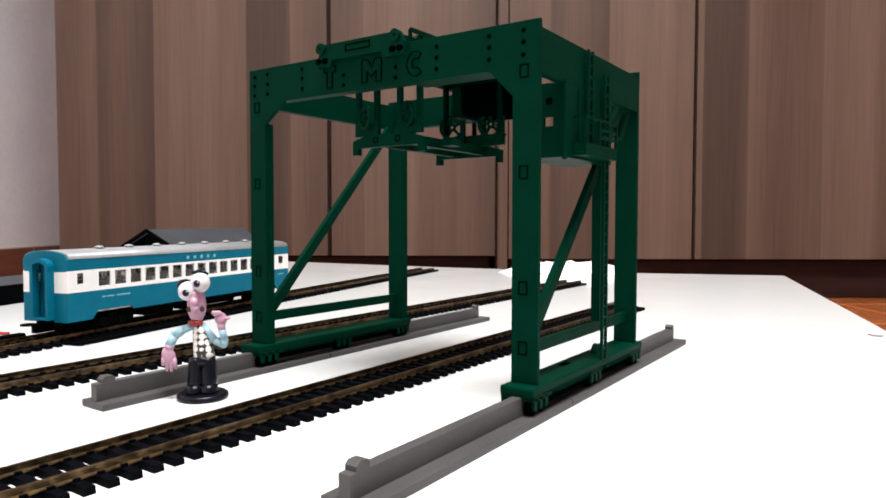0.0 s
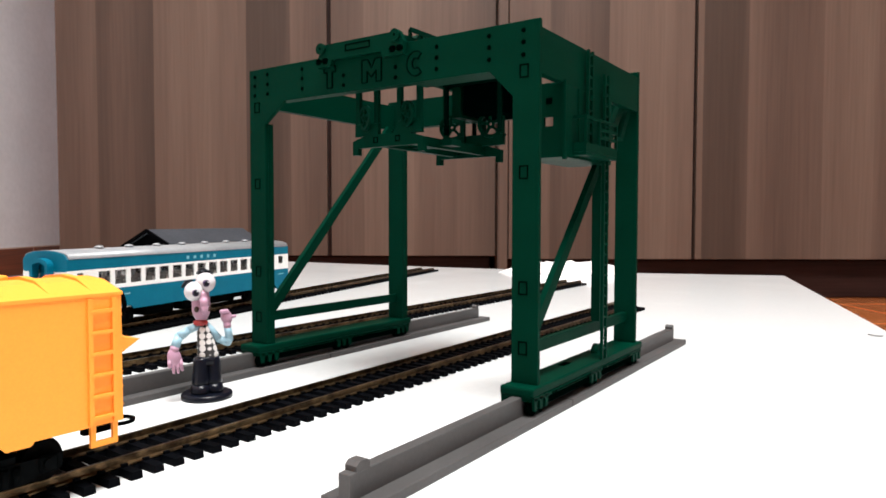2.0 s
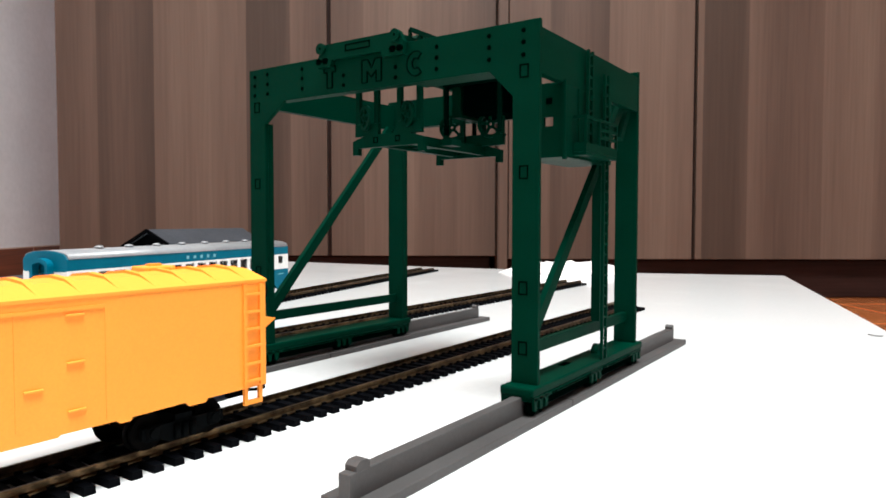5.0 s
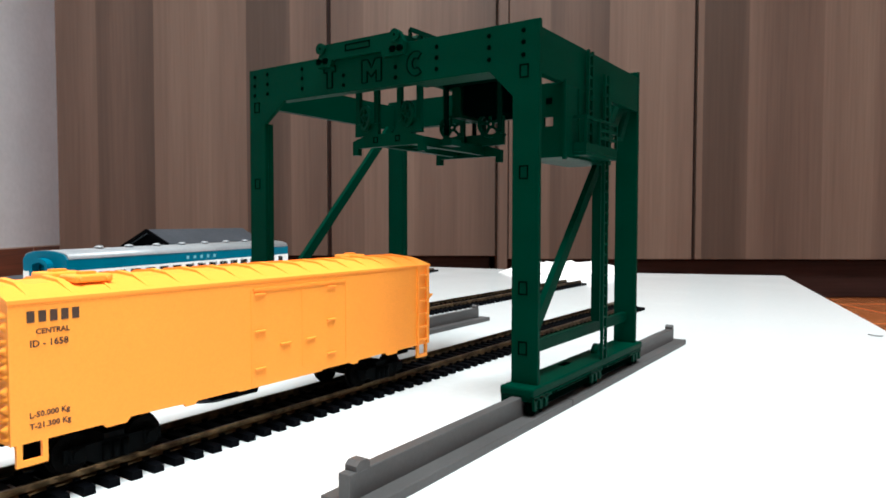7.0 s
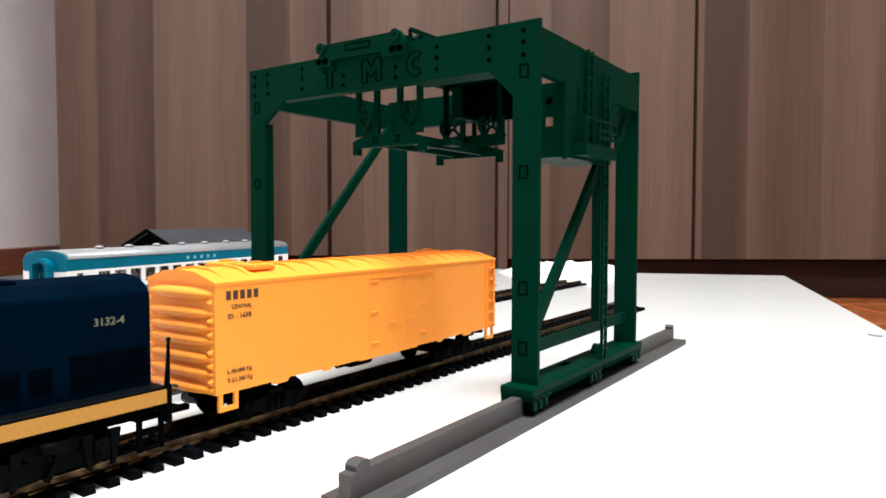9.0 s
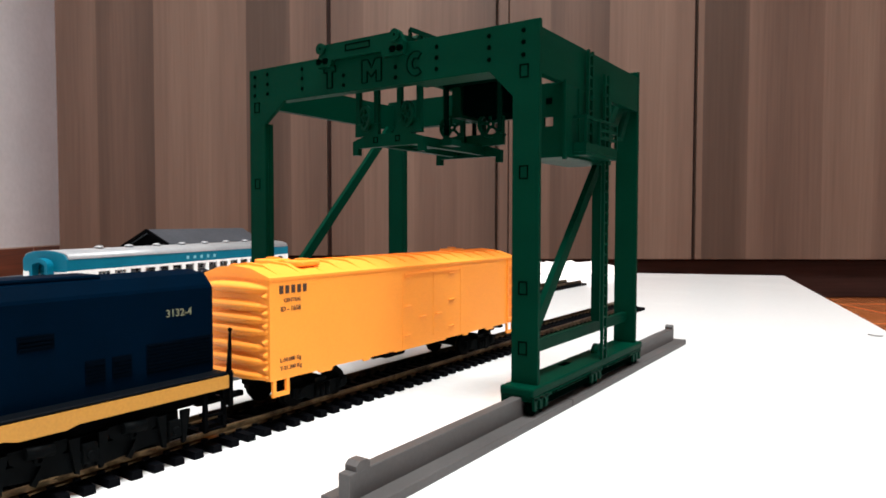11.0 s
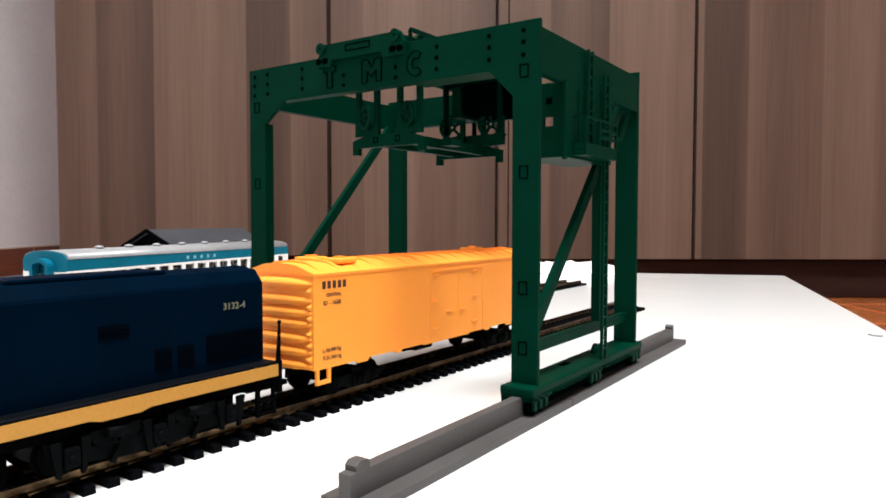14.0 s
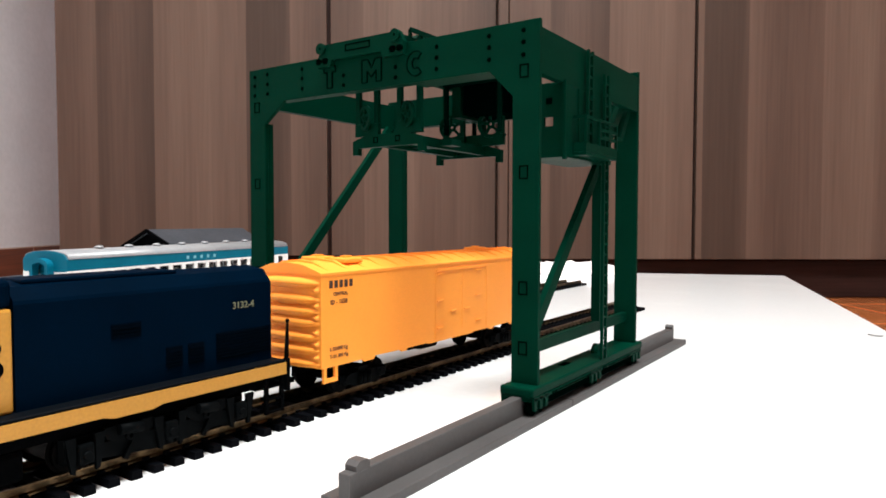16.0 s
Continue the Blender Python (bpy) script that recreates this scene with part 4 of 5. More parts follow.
def locomotive():
    """Origin at the leading end of the frame; the body runs back along -y."""
    loco = thing("locomotive", "dark blue model diesel locomotive with an amber stripe", "locomotive")
    L = 0.186
    hw, zt = 0.0113, 0.0507
    # long hood with rounded shoulders and nose
    t = bmesh.new()
    prof = [(-hw, 0.0236), (hw, 0.0236), (hw, zt - 0.0015), (hw - 0.0004, zt - 0.0006), (hw - 0.0034, zt + 0.0026), (0.0, zt + 0.0036), (-hw + 0.0034, zt + 0.0026), (-hw + 0.0004, zt - 0.0006), (-hw, zt - 0.0015)]
    prism(t, prof, "y", -0.0801, -0.0004)
    bmesh.ops.bevel(t, geom=[e for e in t.edges if all(v.co.y > -0.001 for v in e.verts) and max(v.co.z for v in e.verts) > 0.03], offset=0.0016, segments=3, affect="EDGES")
    hood = part("hood", t, NAVY, loco, "dark blue engine hood")
    for y0, y1, z0, z1 in ((-0.0565, -0.0480, 0.0376, 0.0414), (-0.0405, -0.0352, 0.0270, 0.0330), (-0.0333, -0.0278, 0.0270, 0.0330), (-0.0235, -0.0025, 0.0265, 0.0348)):
        for s in (-1, 1):
            bm = bmesh.new()
            x = s * hw
            box(bm, min(x, x + s * 0.00025), max(x, x + s * 0.00025), y0, y1, z0, z1)
            k = z0 + 0.0006
            while k < z1 - 0.0004:
                box(bm, min(x, x + s * 0.0005), max(x, x + s * 0.0005), y0 + 0.0003, y1 - 0.0003, k, k + 0.0004)
                k += 0.0010
            part("louvre", bm, GRILLE, hood)
    bm = bmesh.new()
    rbox(bm, -0.0060, 0.0060, -0.0760, -0.0330, zt + 0.0026, zt + 0.0040, 0.0005, 2)
    part("roof_hatch", bm, NAVY, hood)
    # cab and short hood
    bm = bmesh.new()
    rbox(bm, -0.0118, 0.0118, -0.1120, -0.0806, 0.0236, 0.0485, 0.0008, 2)
    cab = part("cab", bm, AMBER, loco, "amber locomotive cab")
    bm = bmesh.new()
    rbox(bm, -0.0117, 0.0117, -0.1122, -0.0804, 0.0486, 0.0555, 0.0016, 3)
    part("cab_roof", bm, NAVY, cab)
    for s in (-1, 1):
        for y in (-0.1060, -0.0960):
            bm = bmesh.new()
            x = s * 0.0118
            box(bm, min(x - s * 0.0002, x + s * 0.0003), max(x - s * 0.0002, x + s * 0.0003), y, y + 0.0070, 0.0390, 0.0470)
            part("window", bm, BLACK, cab)
        bm = bmesh.new()
        x = s * 0.0118
        tube(bm, (x, -0.0850, 0.0345), (x + s * 0.0002, -0.0850, 0.0345), 0.0022, n=20)
        tube(bm, (x, -0.0848, 0.0395), (x + s * 0.0002, -0.0848, 0.0395), 0.0016, n=20)
        part("emblem", bm, BLACK, cab, "dark round emblem")
    bm = bmesh.new()
    rbox(bm, -hw, hw, -L + 0.004, -0.1122, 0.0236, 0.0500, 0.0020, 3)
    part("short_hood", bm, NAVY, loco)
    # frame, walkway and stripe
    bm = bmesh.new()
    rbox(bm, -0.0163, 0.0163, -L, 0.0, 0.0222, 0.0236, 0.0003, 1)
    part("walkway", bm, DECK, loco, "dark grey walkway")
    bm = bmesh.new()
    box(bm, -0.0128, 0.0128, -L + 0.002, -0.002, 0.0150, 0.0221)
    part("underframe", bm, BLACK, loco)
    for s in (-1, 1):
        bm = bmesh.new()
        prism(bm, [(0.0, 0.0188), (0.0, 0.0226), (-L, 0.0226), (-L, 0.0188), (-0.062, 0.0188), (-0.059, 0.0180), (-0.048, 0.0180), (-0.045, 0.0188)], "x", s * 0.0157, s * 0.0166)
        part("side_sill", bm, AMBER, loco, "amber stripe along the frame")
        bm = bmesh.new()
        tube(bm, (s * 0.0158, 0.0006, 0.0236), (s * 0.0158, 0.0010, 0.0300), 0.0008, 0.0006, n=8)
        tube(bm, (s * 0.0158, 0.0010, 0.0300), (s * 0.0158, 0.0012, 0.0362), 0.0006, 0.0004, n=8)
        ball(bm, (s * 0.0158, 0.0012, 0.0362), 0.0007, seg=8)
        rbox(bm, s * 0.0158 - 0.0012, s * 0.0158 + 0.0012, 0.0, 0.0016, 0.0130, 0.0240, 0.0004, 1)
        part("handrail_post", bm, BLACK, loco)
        # corner ladder below the walkway
        bm = bmesh.new()
        for y in (-0.0010, -0.0075):
            box(bm, s * 0.0152 - 0.0006, s * 0.0152 + 0.0006, y - 0.0006, y + 0.0006, 0.0066, 0.0187)
        for z in (0.0068, 0.0110, 0.0150):
            box(bm, s * 0.0140 - 0.0018, s * 0.0140 + 0.0018, -0.0075, -0.0010, z, z + 0.0008)
        part("step_ladder", bm, BLACK, loco)
    bm = bmesh.new()
    rbox(bm, -0.0160, 0.0160, -0.0004, 0.0012, 0.0160, 0.0226, 0.0003, 1)
    part("end_beam", bm, BLACK, loco)
    text_at = Matrix(((0, 0, 1, hw + 0.00005), (1, 0, 0, -0.0173), (0, 1, 0, 0.0417), (0, 0, 0, 1)))
    lettering("number", "3132-4", 0.0030, GOLD, loco, text_at)
    bm = bmesh.new()
    rbox(bm, -0.0130, 0.0130, -0.1080, -0.0790, 0.0070, 0.0150, 0.0015, 2)
    part("fuel_tank", bm, BLACK, loco)
    for y in (-0.0420, -0.1450):
        bm = bmesh.new()
        rbox(bm, -0.0118, 0.0118, y - 0.0285, y + 0.0285, 0.0072, 0.0151, 0.0010, 1)
        part("gearbox", bm, TRUCK, loco)
    truck(loco, -0.0420, (-0.0240, 0.0, 0.0240), 0.0138, 0.0054)
    truck(loco, -0.1450, (-0.0240, 0.0, 0.0240), 0.0138, 0.0054)
    coupler(loco, 0.000, 1)
    coupler(loco, -L, -1)
    return loco


def passenger_coach():
    L, w = 0.2214, 0.01645
    z0, zb, zw, z1 = 0.0124, 0.0288, 0.0411, 0.0476
    coach = thing("passenger_coach", "teal and white model passenger coach with silver roof", "coach", at=COACH_AT)
    # window layout along the side
    wins = [(0.0066, 0.0110)] + [(0.0214 + k * 0.01218, 0.0214 + k * 0.01218 + 0.0088) for k in range(14)] + [(0.2068, 0.2136)]
    for s in (-1, 1):
        xa, xb = sorted((s * w, s * (w - 0.0009)))
        bm = bmesh.new()
        prism(bm, [(0, z0), (0.0165, z0), (0.0210, z0 + 0.0048), (0.046, z0 + 0.0048), (0.048, z0 + 0.0026), (L - 0.048, z0 + 0.0026), (L - 0.046, z0 + 0.0048), (L - 0.0210, z0 + 0.0048), (L - 0.0165, z0), (L, z0), (L, zb), (0, zb)], "x", xa, xb)
        box(bm, xa, xb, 0, L, zw, z1)
        part("side_panel", bm, TEAL, coach)
        bm = bmesh.new()
        y = 0.0
        for a, b in wins:
            box(bm, xa, xb, y, a, 0.0310, zw)
            y = b
        box(bm, xa, xb, y, L, 0.0310, zw)
        box(bm, xa, xb, 0.0, L, zb, 0.0310)
        for i, (a, b) in enumerate(wins):
            box(bm, xa, xb, a, b, 0.0310, 0.0312 if i not in (0, 15) else 0.0335)
            box(bm, xa, xb, a, b, 0.0396, zw)
        band = part("window_band", bm, CREAM, coach, "white band round the windows")
        for a, b in wins:
            bm = bmesh.new()
            xg = s * (w - 0.0007)
            box(bm, xg - 0.0002, xg + 0.0002, a - 0.0002, b + 0.0002, 0.0308, 0.0398)
            part("window", bm, GLASS, band).visible_shadow = False
    # ends with gangway
    for e in (0, 1):
        s = -1 if e == 0 else 1
        y = 0.0 if e == 0 else L
        ya, yb = sorted((y, y - s * 0.0009))
        bm = bmesh.new()
        for xa, xb in ((-w + 0.00095, -0.0060), (0.0060, w - 0.00095)):
            box(bm, xa, xb, ya, yb, z0, zb)
            box(bm, xa, xb, ya, yb, zw - 0.0005, z1)
        prism(bm, [(-w, z1), (w, z1), (w - 0.0030, z1 + 0.0029), (w - 0.009, z1 + 0.0043), (0, z1 + 0.0047), (-w + 0.009, z1 + 0.0043), (-w + 0.0030, z1 + 0.0029)], "y", ya, yb)
        box(bm, -0.0060, 0.0060, ya, yb, 0.0440, z1)
        end = part("end_panel", bm, TEAL, coach)
        bm = bmesh.new()
        for xa, xb in ((-w + 0.00095, -0.0060), (0.0060, w - 0.00095)):
            box(bm, xa, xb, ya, yb, zb, zw - 0.0005)
        part("end_band", bm, CREAM, coach)
        bm = bmesh.new()
        y0, y1 = sorted((y, y + s * 0.0042))
        box(bm, -0.0068, -0.0046, y0, y1, 0.0148, 0.0440)
        box(bm, 0.0046, 0.0068, y0, y1, 0.0148, 0.0440)
        arch = [(0.0068 * math.cos(math.pi * k / 10), 0.0440 + 0.0042 * math.sin(math.pi * k / 10)) for k in range(11)]
        arch += [(-0.0046 * math.cos(math.pi * k / 10), 0.0440 + 0.0018 * math.sin(math.pi * k / 10)) for k in range(11)]
        prism(bm, arch, "y", y0, y1)
        box(bm, -0.0068, 0.0068, y0, y1, 0.0138, 0.0148)
        part("gangway", bm, TEAL, coach, "teal gangway bellows")
        bm = bmesh.new()
        box(bm, -0.0059, 0.0059, y - s * 0.0018 - 0.0002, y - s * 0.0018 + 0.0002, 0.0140, 0.0439)
        part("end_door", bm, TEAL, coach)
        bm = bmesh.new()
        tube(bm, (0.012, y - s * 0.001, 0.0108), (0.012, y + s * 0.002, 0.0108), 0.0012, n=10)
        part("hose", bm, BLACK, coach)
        coupler(coach, y, s)
    # roof
    bm = bmesh.new()
    prof = [(-w - 0.0003, z1), (w + 0.0003, z1)]
    for k in range(13):
        a = math.pi * k / 12
        prof.append(((w + 0.0003) * math.cos(a), z1 + 0.0004 + 0.0045 * (math.sin(a) ** 0.7)))
    prism(bm, prof, "y", 0.0010, L - 0.0010)
    for f in bm.faces:
        f.smooth = abs(f.normal.y) < 0.5 and f.normal.z > 0.05
    roof = part("roof", bm, SILVER, coach, "silver painted arched roof")
    for u in (0.0339, 0.0573, 0.0814, 0.1058, 0.1297, 0.1545, 0.1781, 0.2010):
        bm = bmesh.new()
        tube(bm, (0.004, u, z1 + 0.0042), (0.004, u, z1 + 0.0056), 0.0024, 0.0022, n=14)
        ball(bm, (0.004, u, z1 + 0.0056), 0.0028, 0.0028, 0.0011, seg=12)
        part("roof_vent", bm, SILVER, roof)
    # inside: floor and seats that show through the glazing
    bm = bmesh.new()
    box(bm, -w + 0.0012, w - 0.0012, 0.0030, L - 0.0030, 0.0162, 0.0172)
    u = 0.018
    while u < L - 0.02:
        for x in (-0.0085, 0.0085):
            box(bm, x - 0.0050, x + 0.0050, u, u + 0.0018, 0.0173, 0.0335)
            box(bm, x - 0.0050, x + 0.0050, u + 0.0018, u + 0.0060, 0.0173, 0.0240)
        u += 0.01218
    part("seats", bm, INTERIOR, coach, "brown-grey interior seats")
    # lettering as plain bars
    side = w + 0.00006
    for k in range(5):
        bm = bmesh.new()
        y = 0.0955 + k * 0.0070
        box(bm, side, side + 0.0001, y, y + 0.0026, 0.0431, 0.0453)
        part("mark", bm, PALE, coach)
    for y0, y1 in ((0.0235, 0.0262), (0.0272, 0.0325), (0.0345, 0.0450), (0.2060, 0.2140)):
        bm = bmesh.new()
        box(bm, side, side + 0.0001, y0, y1, 0.0243, 0.0252)
        part("mark", bm, PALE, coach)
    bm = bmesh.new()
    for a, b, x in ((0.062, 0.088, 0.008), (0.095, 0.106, 0.010), (0.118, 0.150, 0.007)):
        rbox(bm, -x, x + 0.004, a, b, 0.0085, 0.0160, 0.0008, 1)
    box(bm, -0.0030, 0.0030, 0.004, L - 0.004, 0.0120, 0.0160)
    part("underframe_gear", bm, BLACK, coach)
    bm = bmesh.new()
    rbox(bm, -0.0118, 0.0118, 0.0030, 0.0210, 0.0070, 0.0122, 0.0008, 1)
    box(bm, -0.0020, 0.0020, -0.0075, 0.0030, 0.0070, 0.0110)
    box(bm, 0.0075, 0.0095, -0.0015, 0.0032, 0.0050, 0.0120)
    part("end_gear", bm, BLACK, coach, "black coupling gear under the coach end")
    truck(coach, 0.0360, (-0.0115, 0.0115), 0.0125, 0.0052, False)
    truck(coach, L - 0.0360, (-0.0115, 0.0115), 0.0125, 0.0052, False)
    return coach


# ================= figurine =================
SKIN = material("pinkish_paint", (0.44, 0.25, 0.345), 0.35, grain=1500, vary=0.06)
SLEEVE = material("pale_blue_paint", (0.28, 0.46, 0.55), 0.4, grain=1500, vary=0.05)
RED = material("red_paint", (0.30, 0.02, 0.02), 0.4)
EYEWHITE = material("white_gloss_paint", (0.60, 0.58, 0.60), 0.25, grain=1500, vary=0.03)
IRIS = material("violet_iris_paint", (0.045, 0.020, 0.075), 0.3, grain=1500, vary=0.05)
GLOSSBLACK = material("black_gloss_paint", (0.0025, 0.0035, 0.008), 0.3, spec=0.2, grain=1500, vary=0.1)


def check_vest():
    m = bpy.data.materials.new("checked_vest_paint")
    m.use_nodes = True
    nt = m.node_tree
    b = nt.nodes["Principled BSDF"]
    b.inputs["Roughness"].default_value = 0.5
    co = nt.nodes.new("ShaderNodeTexCoord")
    v = nt.nodes.new("ShaderNodeTexVoronoi")
    v.inputs["Scale"].default_value = 410
    v.inputs["Randomness"].default_value = 0.15
    r = nt.nodes.new("ShaderNodeValToRGB")
    r.color_ramp.elements[0].position, r.color_ramp.elements[0].color = 0.50, (0.72, 0.70, 0.68, 1)
    r.color_ramp.elements[1].position, r.color_ramp.elements[1].color = 0.56, (0.02, 0.02, 0.02, 1)
    nt.links.new(co.outputs["Object"], v.inputs["Vector"])
    nt.links.new(v.outputs["Distance"], r.inputs[0])
    nt.links.new(r.outputs[0], b.inputs["Base Color"])
    return m


VEST = check_vest()


def lathe(bm, rings, mi, n=18, cx=0.0, cy=0.0):
    prev = None
    for z, rx, ry in rings:
        row = [bm.verts.new((cx + rx * math.cos(2 * math.pi * i / n), cy + ry * math.sin(2 * math.pi * i / n), z)) for i in range(n)]
        if prev:
            for i in range(n):
                f = bm.faces.new((prev[i], prev[(i + 1) % n], row[(i + 1) % n], row[i]))
                f.material_index, f.smooth = mi, True
        else:
            bm.faces.new(row[::-1]).material_index = mi
        prev = row
    bm.faces.new(prev).material_index = mi


def limb(bm, pts, rs, mi):
    for (p, q), (a, b) in zip(zip(pts, pts[1:]), zip(rs, rs[1:])):
        tube(bm, p, q, a, b, 12, mi)
        ball(bm, q, b, mi=mi, seg=10)
    ball(bm, pts[0], rs[0], mi=mi, seg=10)


def figurine():
    """A plain toy figure; local x runs to the figure's side, its face looks along -y."""
    bm = bmesh.new()
    lathe(bm, [(0.0, 0.0094, 0.0094), (0.0005, 0.0096, 0.0096), (0.0018, 0.0096, 0.0096), (0.0024, 0.0088, 0.0088)], 0, 32)
    for s in (-1, 1):
        # boot, ankle cuff and baggy trouser leg
        lathe(bm, [(0.0024, 0.0034, 0.0046), (0.0034, 0.0037, 0.0048), (0.0048, 0.0034, 0.0042), (0.0058, 0.0030, 0.0034)], 0, 16, s * 0.0026 - 0.0002, -0.0008)
        lathe(bm, [(0.0054, 0.0033, 0.0035), (0.0064, 0.0036, 0.0038), (0.0080, 0.0034, 0.0036), (0.0112, 0.0031, 0.0033), (0.0146, 0.0029, 0.0033), (0.0160, 0.0026, 0.0031)], 0, 16, s * 0.0022, -0.0002)
    lathe(bm, [(0.0130, 0.0041, 0.0035), (0.0150, 0.0042, 0.0037), (0.0164, 0.0041, 0.0037)], 0, 20, 0.0003)
    lathe(bm, [(0.0160, 0.0039, 0.0036), (0.0176, 0.0040, 0.0036), (0.0200, 0.0036, 0.0033), (0.0235, 0.0030, 0.0029), (0.0270, 0.0024, 0.0024), (0.0290, 0.0018, 0.0019)], 1, 24, 0.0007)
    ball(bm, (0.0, -0.0004, 0.0297), 0.0029, 0.0026, 0.0014, 2, 16)
    limb(bm, [(-0.0012, 0, 0.0284), (-0.0050, 0.0002, 0.0272), (-0.0090, 0.0002, 0.0248), (-0.0112, -0.0004, 0.0212)], (0.0013, 0.0015, 0.0017, 0.0016), 3)
    limb(bm, [(0.0025, 0, 0.0284), (0.0058, -0.0006, 0.0226), (0.0086, -0.0010, 0.0211), (0.0096, -0.0016, 0.0228), (0.0094, -0.0022, 0.0272)], (0.0013, 0.0016, 0.0016, 0.0015, 0.0014), 3)
    limb(bm, [(-0.0112, -0.0004, 0.0212), (-0.0118, -0.0005, 0.0198)], (0.0016, 0.0016), 4)
    ball(bm, (-0.0122, -0.0007, 0.0172), 0.0026, 0.0016, 0.0036, 4, 14)
    for k, z in ((-0.0018, 0.0140), (-0.0006, 0.0118), (0.0007, 0.0116), (0.0019, 0.0124)):
        limb(bm, [(-0.0122 + k, -0.0009, 0.0162), (-0.0120 + k * 1.25, -0.0013, z)], (0.0009, 0.0006), 4)
    limb(bm, [(0.0094, -0.0022, 0.0272), (0.0095, -0.0023, 0.0290)], (0.0014, 0.0015), 4)
    ball(bm, (0.0097, -0.0022, 0.0312), 0.0023, 0.0019, 0.0026, 4, 14)
    for k in (-0.0012, 0.0, 0.0012):
        limb(bm, [(0.0090 + k * 0.8, -0.0030, 0.0330), (0.0083 + k * 0.8, -0.0036, 0.0338)], (0.0009, 0.0009), 4)
    limb(bm, [(0.0110, -0.0028, 0.0312), (0.0128, -0.0030, 0.0316)], (0.0008, 0.0006), 4)
    # head: narrow chin, long muzzle with dark corners, bulging eyes
    lathe(bm, [(0.0298, 0.0012, 0.0011), (0.0310, 0.0022, 0.0020), (0.0330, 0.0031, 0.0026), (0.0345, 0.0035, 0.0028), (0.0372, 0.0035, 0.0028), (0.0405, 0.0031, 0.0027), (0.0440, 0.0022, 0.0022)], 4, 20, 0.0006)
    limb(bm, [(0.0004, -0.0024, 0.0425), (0.0002, -0.0042, 0.0396), (0.0004, -0.0048, 0.0365), (0.0006, -0.0044, 0.0344)], (0.0010, 0.0014, 0.0015, 0.0012), 4)
    for k in (-0.0019, 0.0029):
        ball(bm, (k, -0.0023, 0.0352), 0.0009, 0.0007, 0.0012, 5, 10)
    ball(bm, (-0.0024, -0.0012, 0.0421), 0.0037, 0.0035, 0.0038, 6, 18)
    ball(bm, (0.0021, -0.0010, 0.0453), 0.0038, 0.0036, 0.0039, 6, 18)
    for ex, ez in ((-0.0027, 0.0418), (0.0014, 0.0452)):
        ball(bm, (ex, -0.0042, ez), 0.0014, 0.0007, 0.0015, 7, 12)
        ball(bm, (ex, -0.0045, ez), 0.0010, 0.0006, 0.0011, 0, 12)
        # white bead modelled as the pupil's highlight
        ball(bm, (ex + 0.0005, -0.0050, ez + 0.0006), 0.0003, 0.0002, 0.0003, 6, 8)
    limb(bm, [(-0.0062, 0.0002, 0.0440), (-0.0050, -0.0002, 0.0456), (-0.0030, -0.0004, 0.0462)], (0.0006, 0.0009, 0.0006), 0)
    limb(bm, [(-0.0006, -0.0002, 0.0491), (0.0020, -0.0006, 0.0497), (0.0046, -0.0002, 0.0487)], (0.0006, 0.0010, 0.0006), 0)
    for v in bm.verts:
        if v.co.z > 0.017:
            v.co.x -= 0.0024 * min(1.0, (v.co.z - 0.017) / 0.014)
    me = mesh_of("figurine", bm, [GLOSSBLACK, VEST, RED, SLEEVE, SKIN, INK, EYEWHITE, IRIS])
    return tagged(new("figurine", me), "small painted toy figurine on a round black base", "figurine")


# ================= small things =================


def model_building():
    b = thing("model_building", "small black model shed with a grey gabled roof", "model building",
              at=Matrix.Translation((-0.369, 0.262, 0)) @ Matrix.Rotation(0.2574, 4, "Z"))
    bm = bmesh.new()
    prism(bm, [(-0.024, 0.0), (0.024, 0.0), (0.024, 0.047), (0.0, 0.0595), (-0.024, 0.047)], "y", 0.0, 0.128)
    part("walls", bm, BLACK, b)
    for s in (-1, 1):
        bm = bmesh.new()
        prism(bm, [(0.0, 0.0600), (s * 0.0290, 0.0448), (s * 0.0290, 0.0462), (0.0, 0.0616)], "y", -0.004, 0.132)
        part("roof", bm, ROOFGREY, b)
    for s in (-1, 1):
        bm = bmesh.new()
        prism(bm, [(0.0, 0.0588), (s * 0.0295, 0.0434), (s * 0.0295, 0.0466), (0.0, 0.0620)], "y", -0.0062, -0.0042)
        part("bargeboard", bm, BLACK, b)


def platform_block():
    bm = bmesh.new()
    rbox(bm, -0.07, 0.0, -0.16, 0.14, 0.0, 0.0165, 0.0008, 2, 0)
    for f in bm.faces:
        if f.calc_center_median().z > 0.0160:
            f.material_index = 1
    ob = tagged(new("platform_block", mesh_of("platform_block", bm, [BLACK, ROOFGREY])), "low black platform block with a grey top", "platform")
    ob.matrix_basis = Matrix.Translation((-0.424, 0.170, 0)) @ Matrix.Rotation(0.45, 4, "Z")


def wire(name, label, pts, r, mats):
    cu = bpy.data.curves.new(name, "CURVE")
    cu.dimensions, cu.bevel_depth, cu.bevel_resolution, cu.resolution_u = "3D", r, 3, 8
    sp = cu.splines.new("NURBS")
    sp.points.add(len(pts) - 1)
    for p, q in zip(sp.points, pts):
        p.co = (*q, 1)
    sp.use_endpoint_u, sp.order_u = True, 3
    cu.materials.append(mats)
    return tagged(new(name, cu), label, "wire")


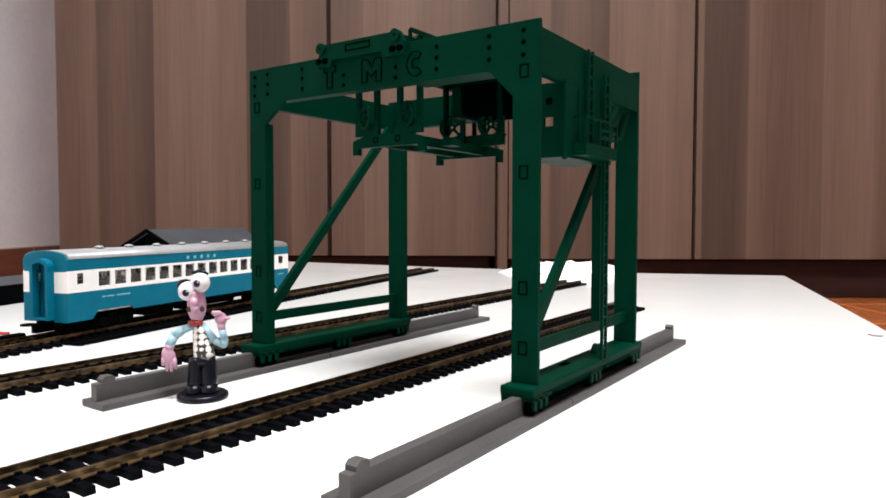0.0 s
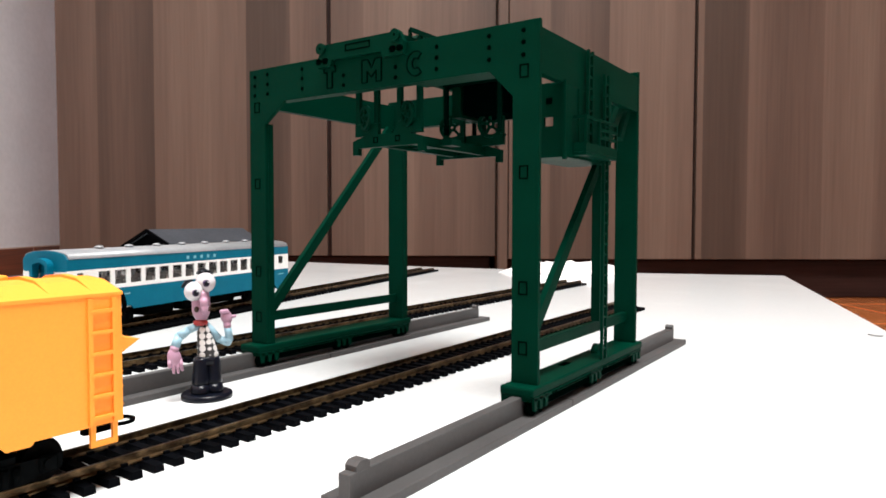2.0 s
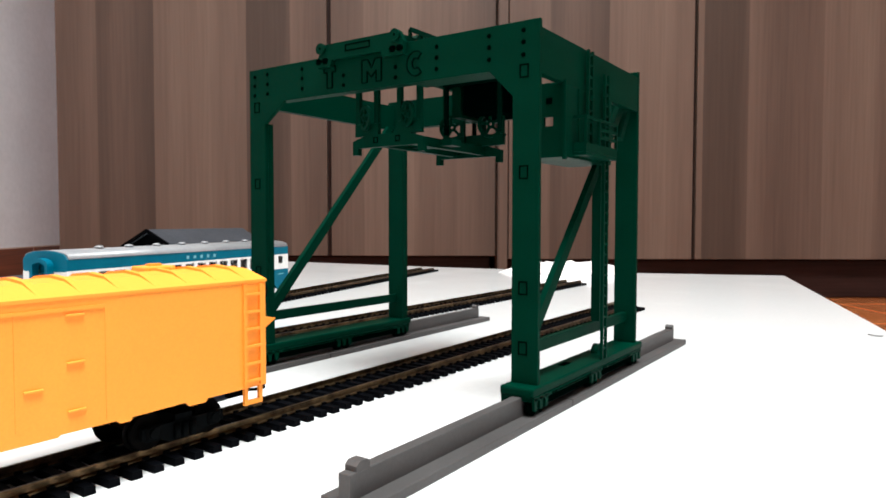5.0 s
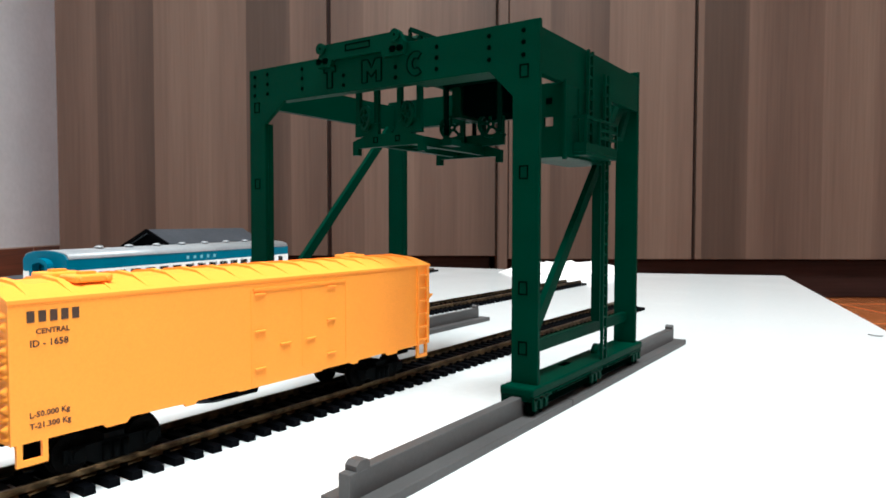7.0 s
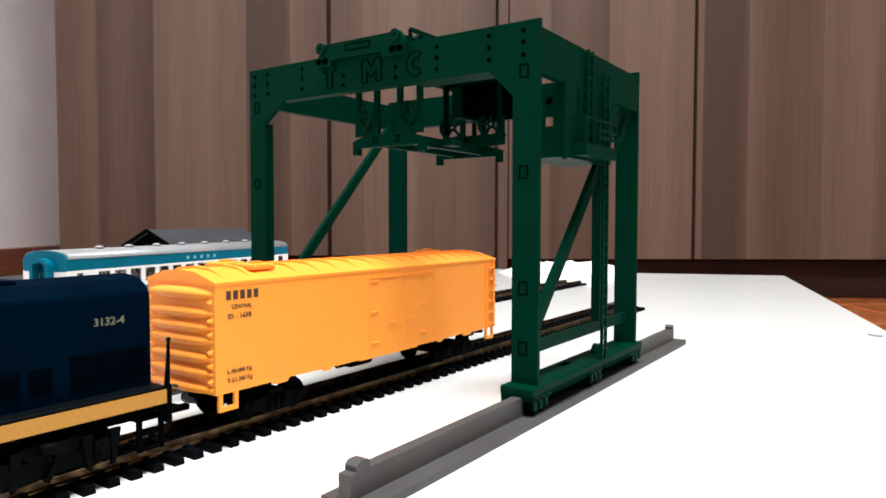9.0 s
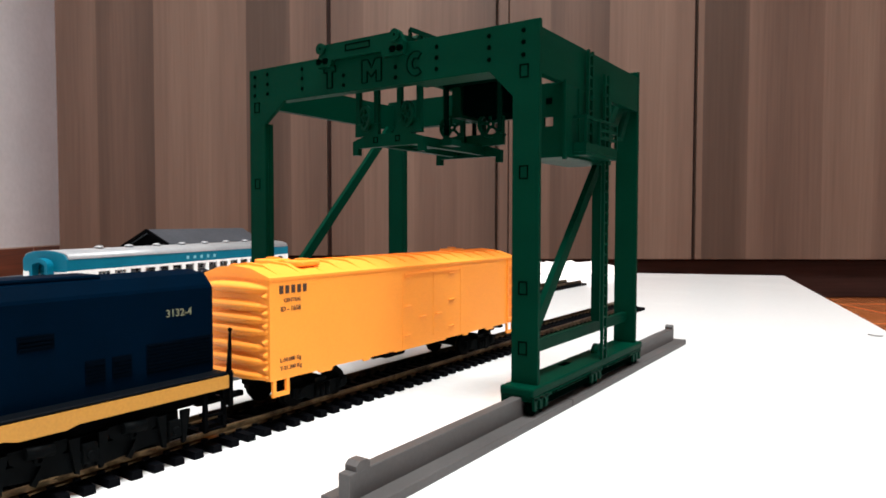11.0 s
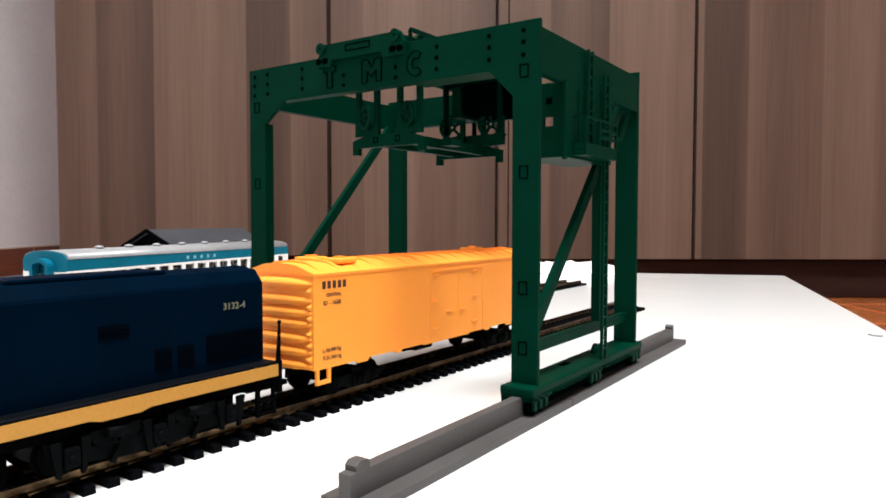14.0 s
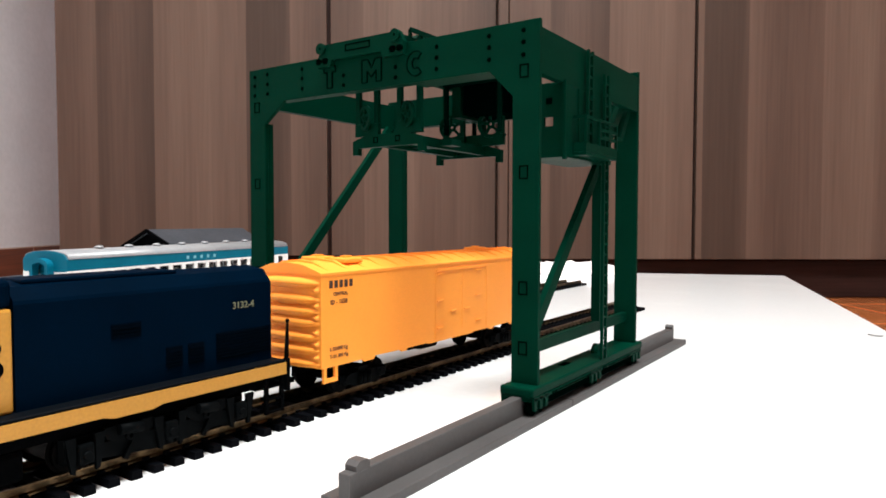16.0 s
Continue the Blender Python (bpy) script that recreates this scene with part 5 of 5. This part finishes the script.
def roadbed():
    # black slab that also paints the coach's deep shadow onto the board
    bm = bmesh.new()
    prism(bm, [(-0.0200, 0.0), (0.0251, 0.0), (0.0240, 0.0016), (-0.0190, 0.0016)], "y", 0.0, 0.195)
    ob = tagged(new("roadbed", mesh_of("roadbed", bm, BLACK)), "black roadbed mat beneath the coach track, also standing in for the coach's shadow", "roadbed")
    ob.matrix_basis = COACH_AT
    bm = bmesh.new()
    rbox(bm, -0.0150, -0.0100, -0.060, -0.004, 0.0, 0.0062, 0.0006, 1)
    ob = tagged(new("track_guard", mesh_of("track_guard", bm, BLACK)), "black plastic strip along the track", "track guard")
    ob.matrix_basis = COACH_AT


roadbed()
boxcar_ob = boxcar()
loco_ob = locomotive()
passenger_coach()
figure_ob = figurine()
model_building()
platform_block()
wire("feed_wire", "red feed wire lying beside the track", [(-0.300, 0.085, 0.001), (-0.285, 0.093, 0.0035), (-0.270, 0.094, 0.0012), (-0.262, 0.100, 0.001)], 0.0010, RED)
wire("wire_offcut", "thin dark curved wire offcut on the board", [(0.1661, 0.3995, 0.0004), (0.1690, 0.3958, 0.0004), (0.1711, 0.3950, 0.0004), (0.1738, 0.3972, 0.0004)], 0.00025, BLACK)

# ================= what moves =================
TRAIN = [(0.0, -0.1945), (0.3, -0.1868), (0.5, -0.1818), (0.8, -0.1776), (1.0, -0.1748), (1.5, -0.1645), (2.0, -0.1554), (2.5, -0.1490), (3.0, -0.1436), (3.5, -0.1365), (4.0, -0.1288), (4.2, -0.1240),
         (5.0, -0.1075), (5.7, -0.0885), (6.3, -0.0634), (6.5, -0.0484), (7.0, -0.0180), (7.2, -0.0040), (7.5, 0.0080), (8.0, 0.0220), (8.5, 0.0320), (9.0, 0.0378), (9.2, 0.0418),
         (10.0, 0.0510), (10.7, 0.0570), (11.3, 0.0605), (11.5, 0.0623), (12.0, 0.0663), (12.5, 0.0692), (13.0, 0.0730), (13.5, 0.0755), (14.0, 0.0782), (14.5, 0.0812), (15.0, 0.0817), (16.0, 0.0817)]
LOCO_GAP = -0.0159


def train_at(t):
    for (a, p), (b, q) in zip(TRAIN, TRAIN[1:]):
        if t <= b:
            return p + (q - p) * (t - a) / (b - a)
    return TRAIN[-1][1]


def motions():
    walk(boxcar_ob, [(t, pose(0, y, 0)) for t, y in TRAIN])
    walk(loco_ob, [(t, pose(0, y + LOCO_GAP, 0)) for t, y in TRAIN])
    times = [k * 0.2 for k in range(81)]
    for w, c, r in SPIN:
        walk(w, [(t, pose(*c, math.degrees(-(train_at(t) - TRAIN[0][1]) / r))) for t in times])
    fx, fy = -0.0410, 0.0753
    walk(figure_ob, [(0.0, pose(fx, fy, 0, 0, 0, FIG_YAW)), (1.4, pose(fx, fy, 0, 0, 0, FIG_YAW)), (1.5, pose(fx - 0.0010, fy - 0.0005, 0, 0, 0, FIG_YAW - 4)), (1.6, pose(fx - 0.0012, fy - 0.0006, 0, 0, 0, FIG_YAW - 4)),
                     (1.7, pose(fx + 0.0002, fy + 0.0012, 0, 0, 0, FIG_YAW + 20)), (2.0, pose(fx + 0.0004, fy + 0.0016, 0, 0, 0, FIG_YAW + 26)), (16.0, pose(fx + 0.0004, fy + 0.0016, 0, 0, 0, FIG_YAW + 26))])


FIG_YAW = 45.0
motions()
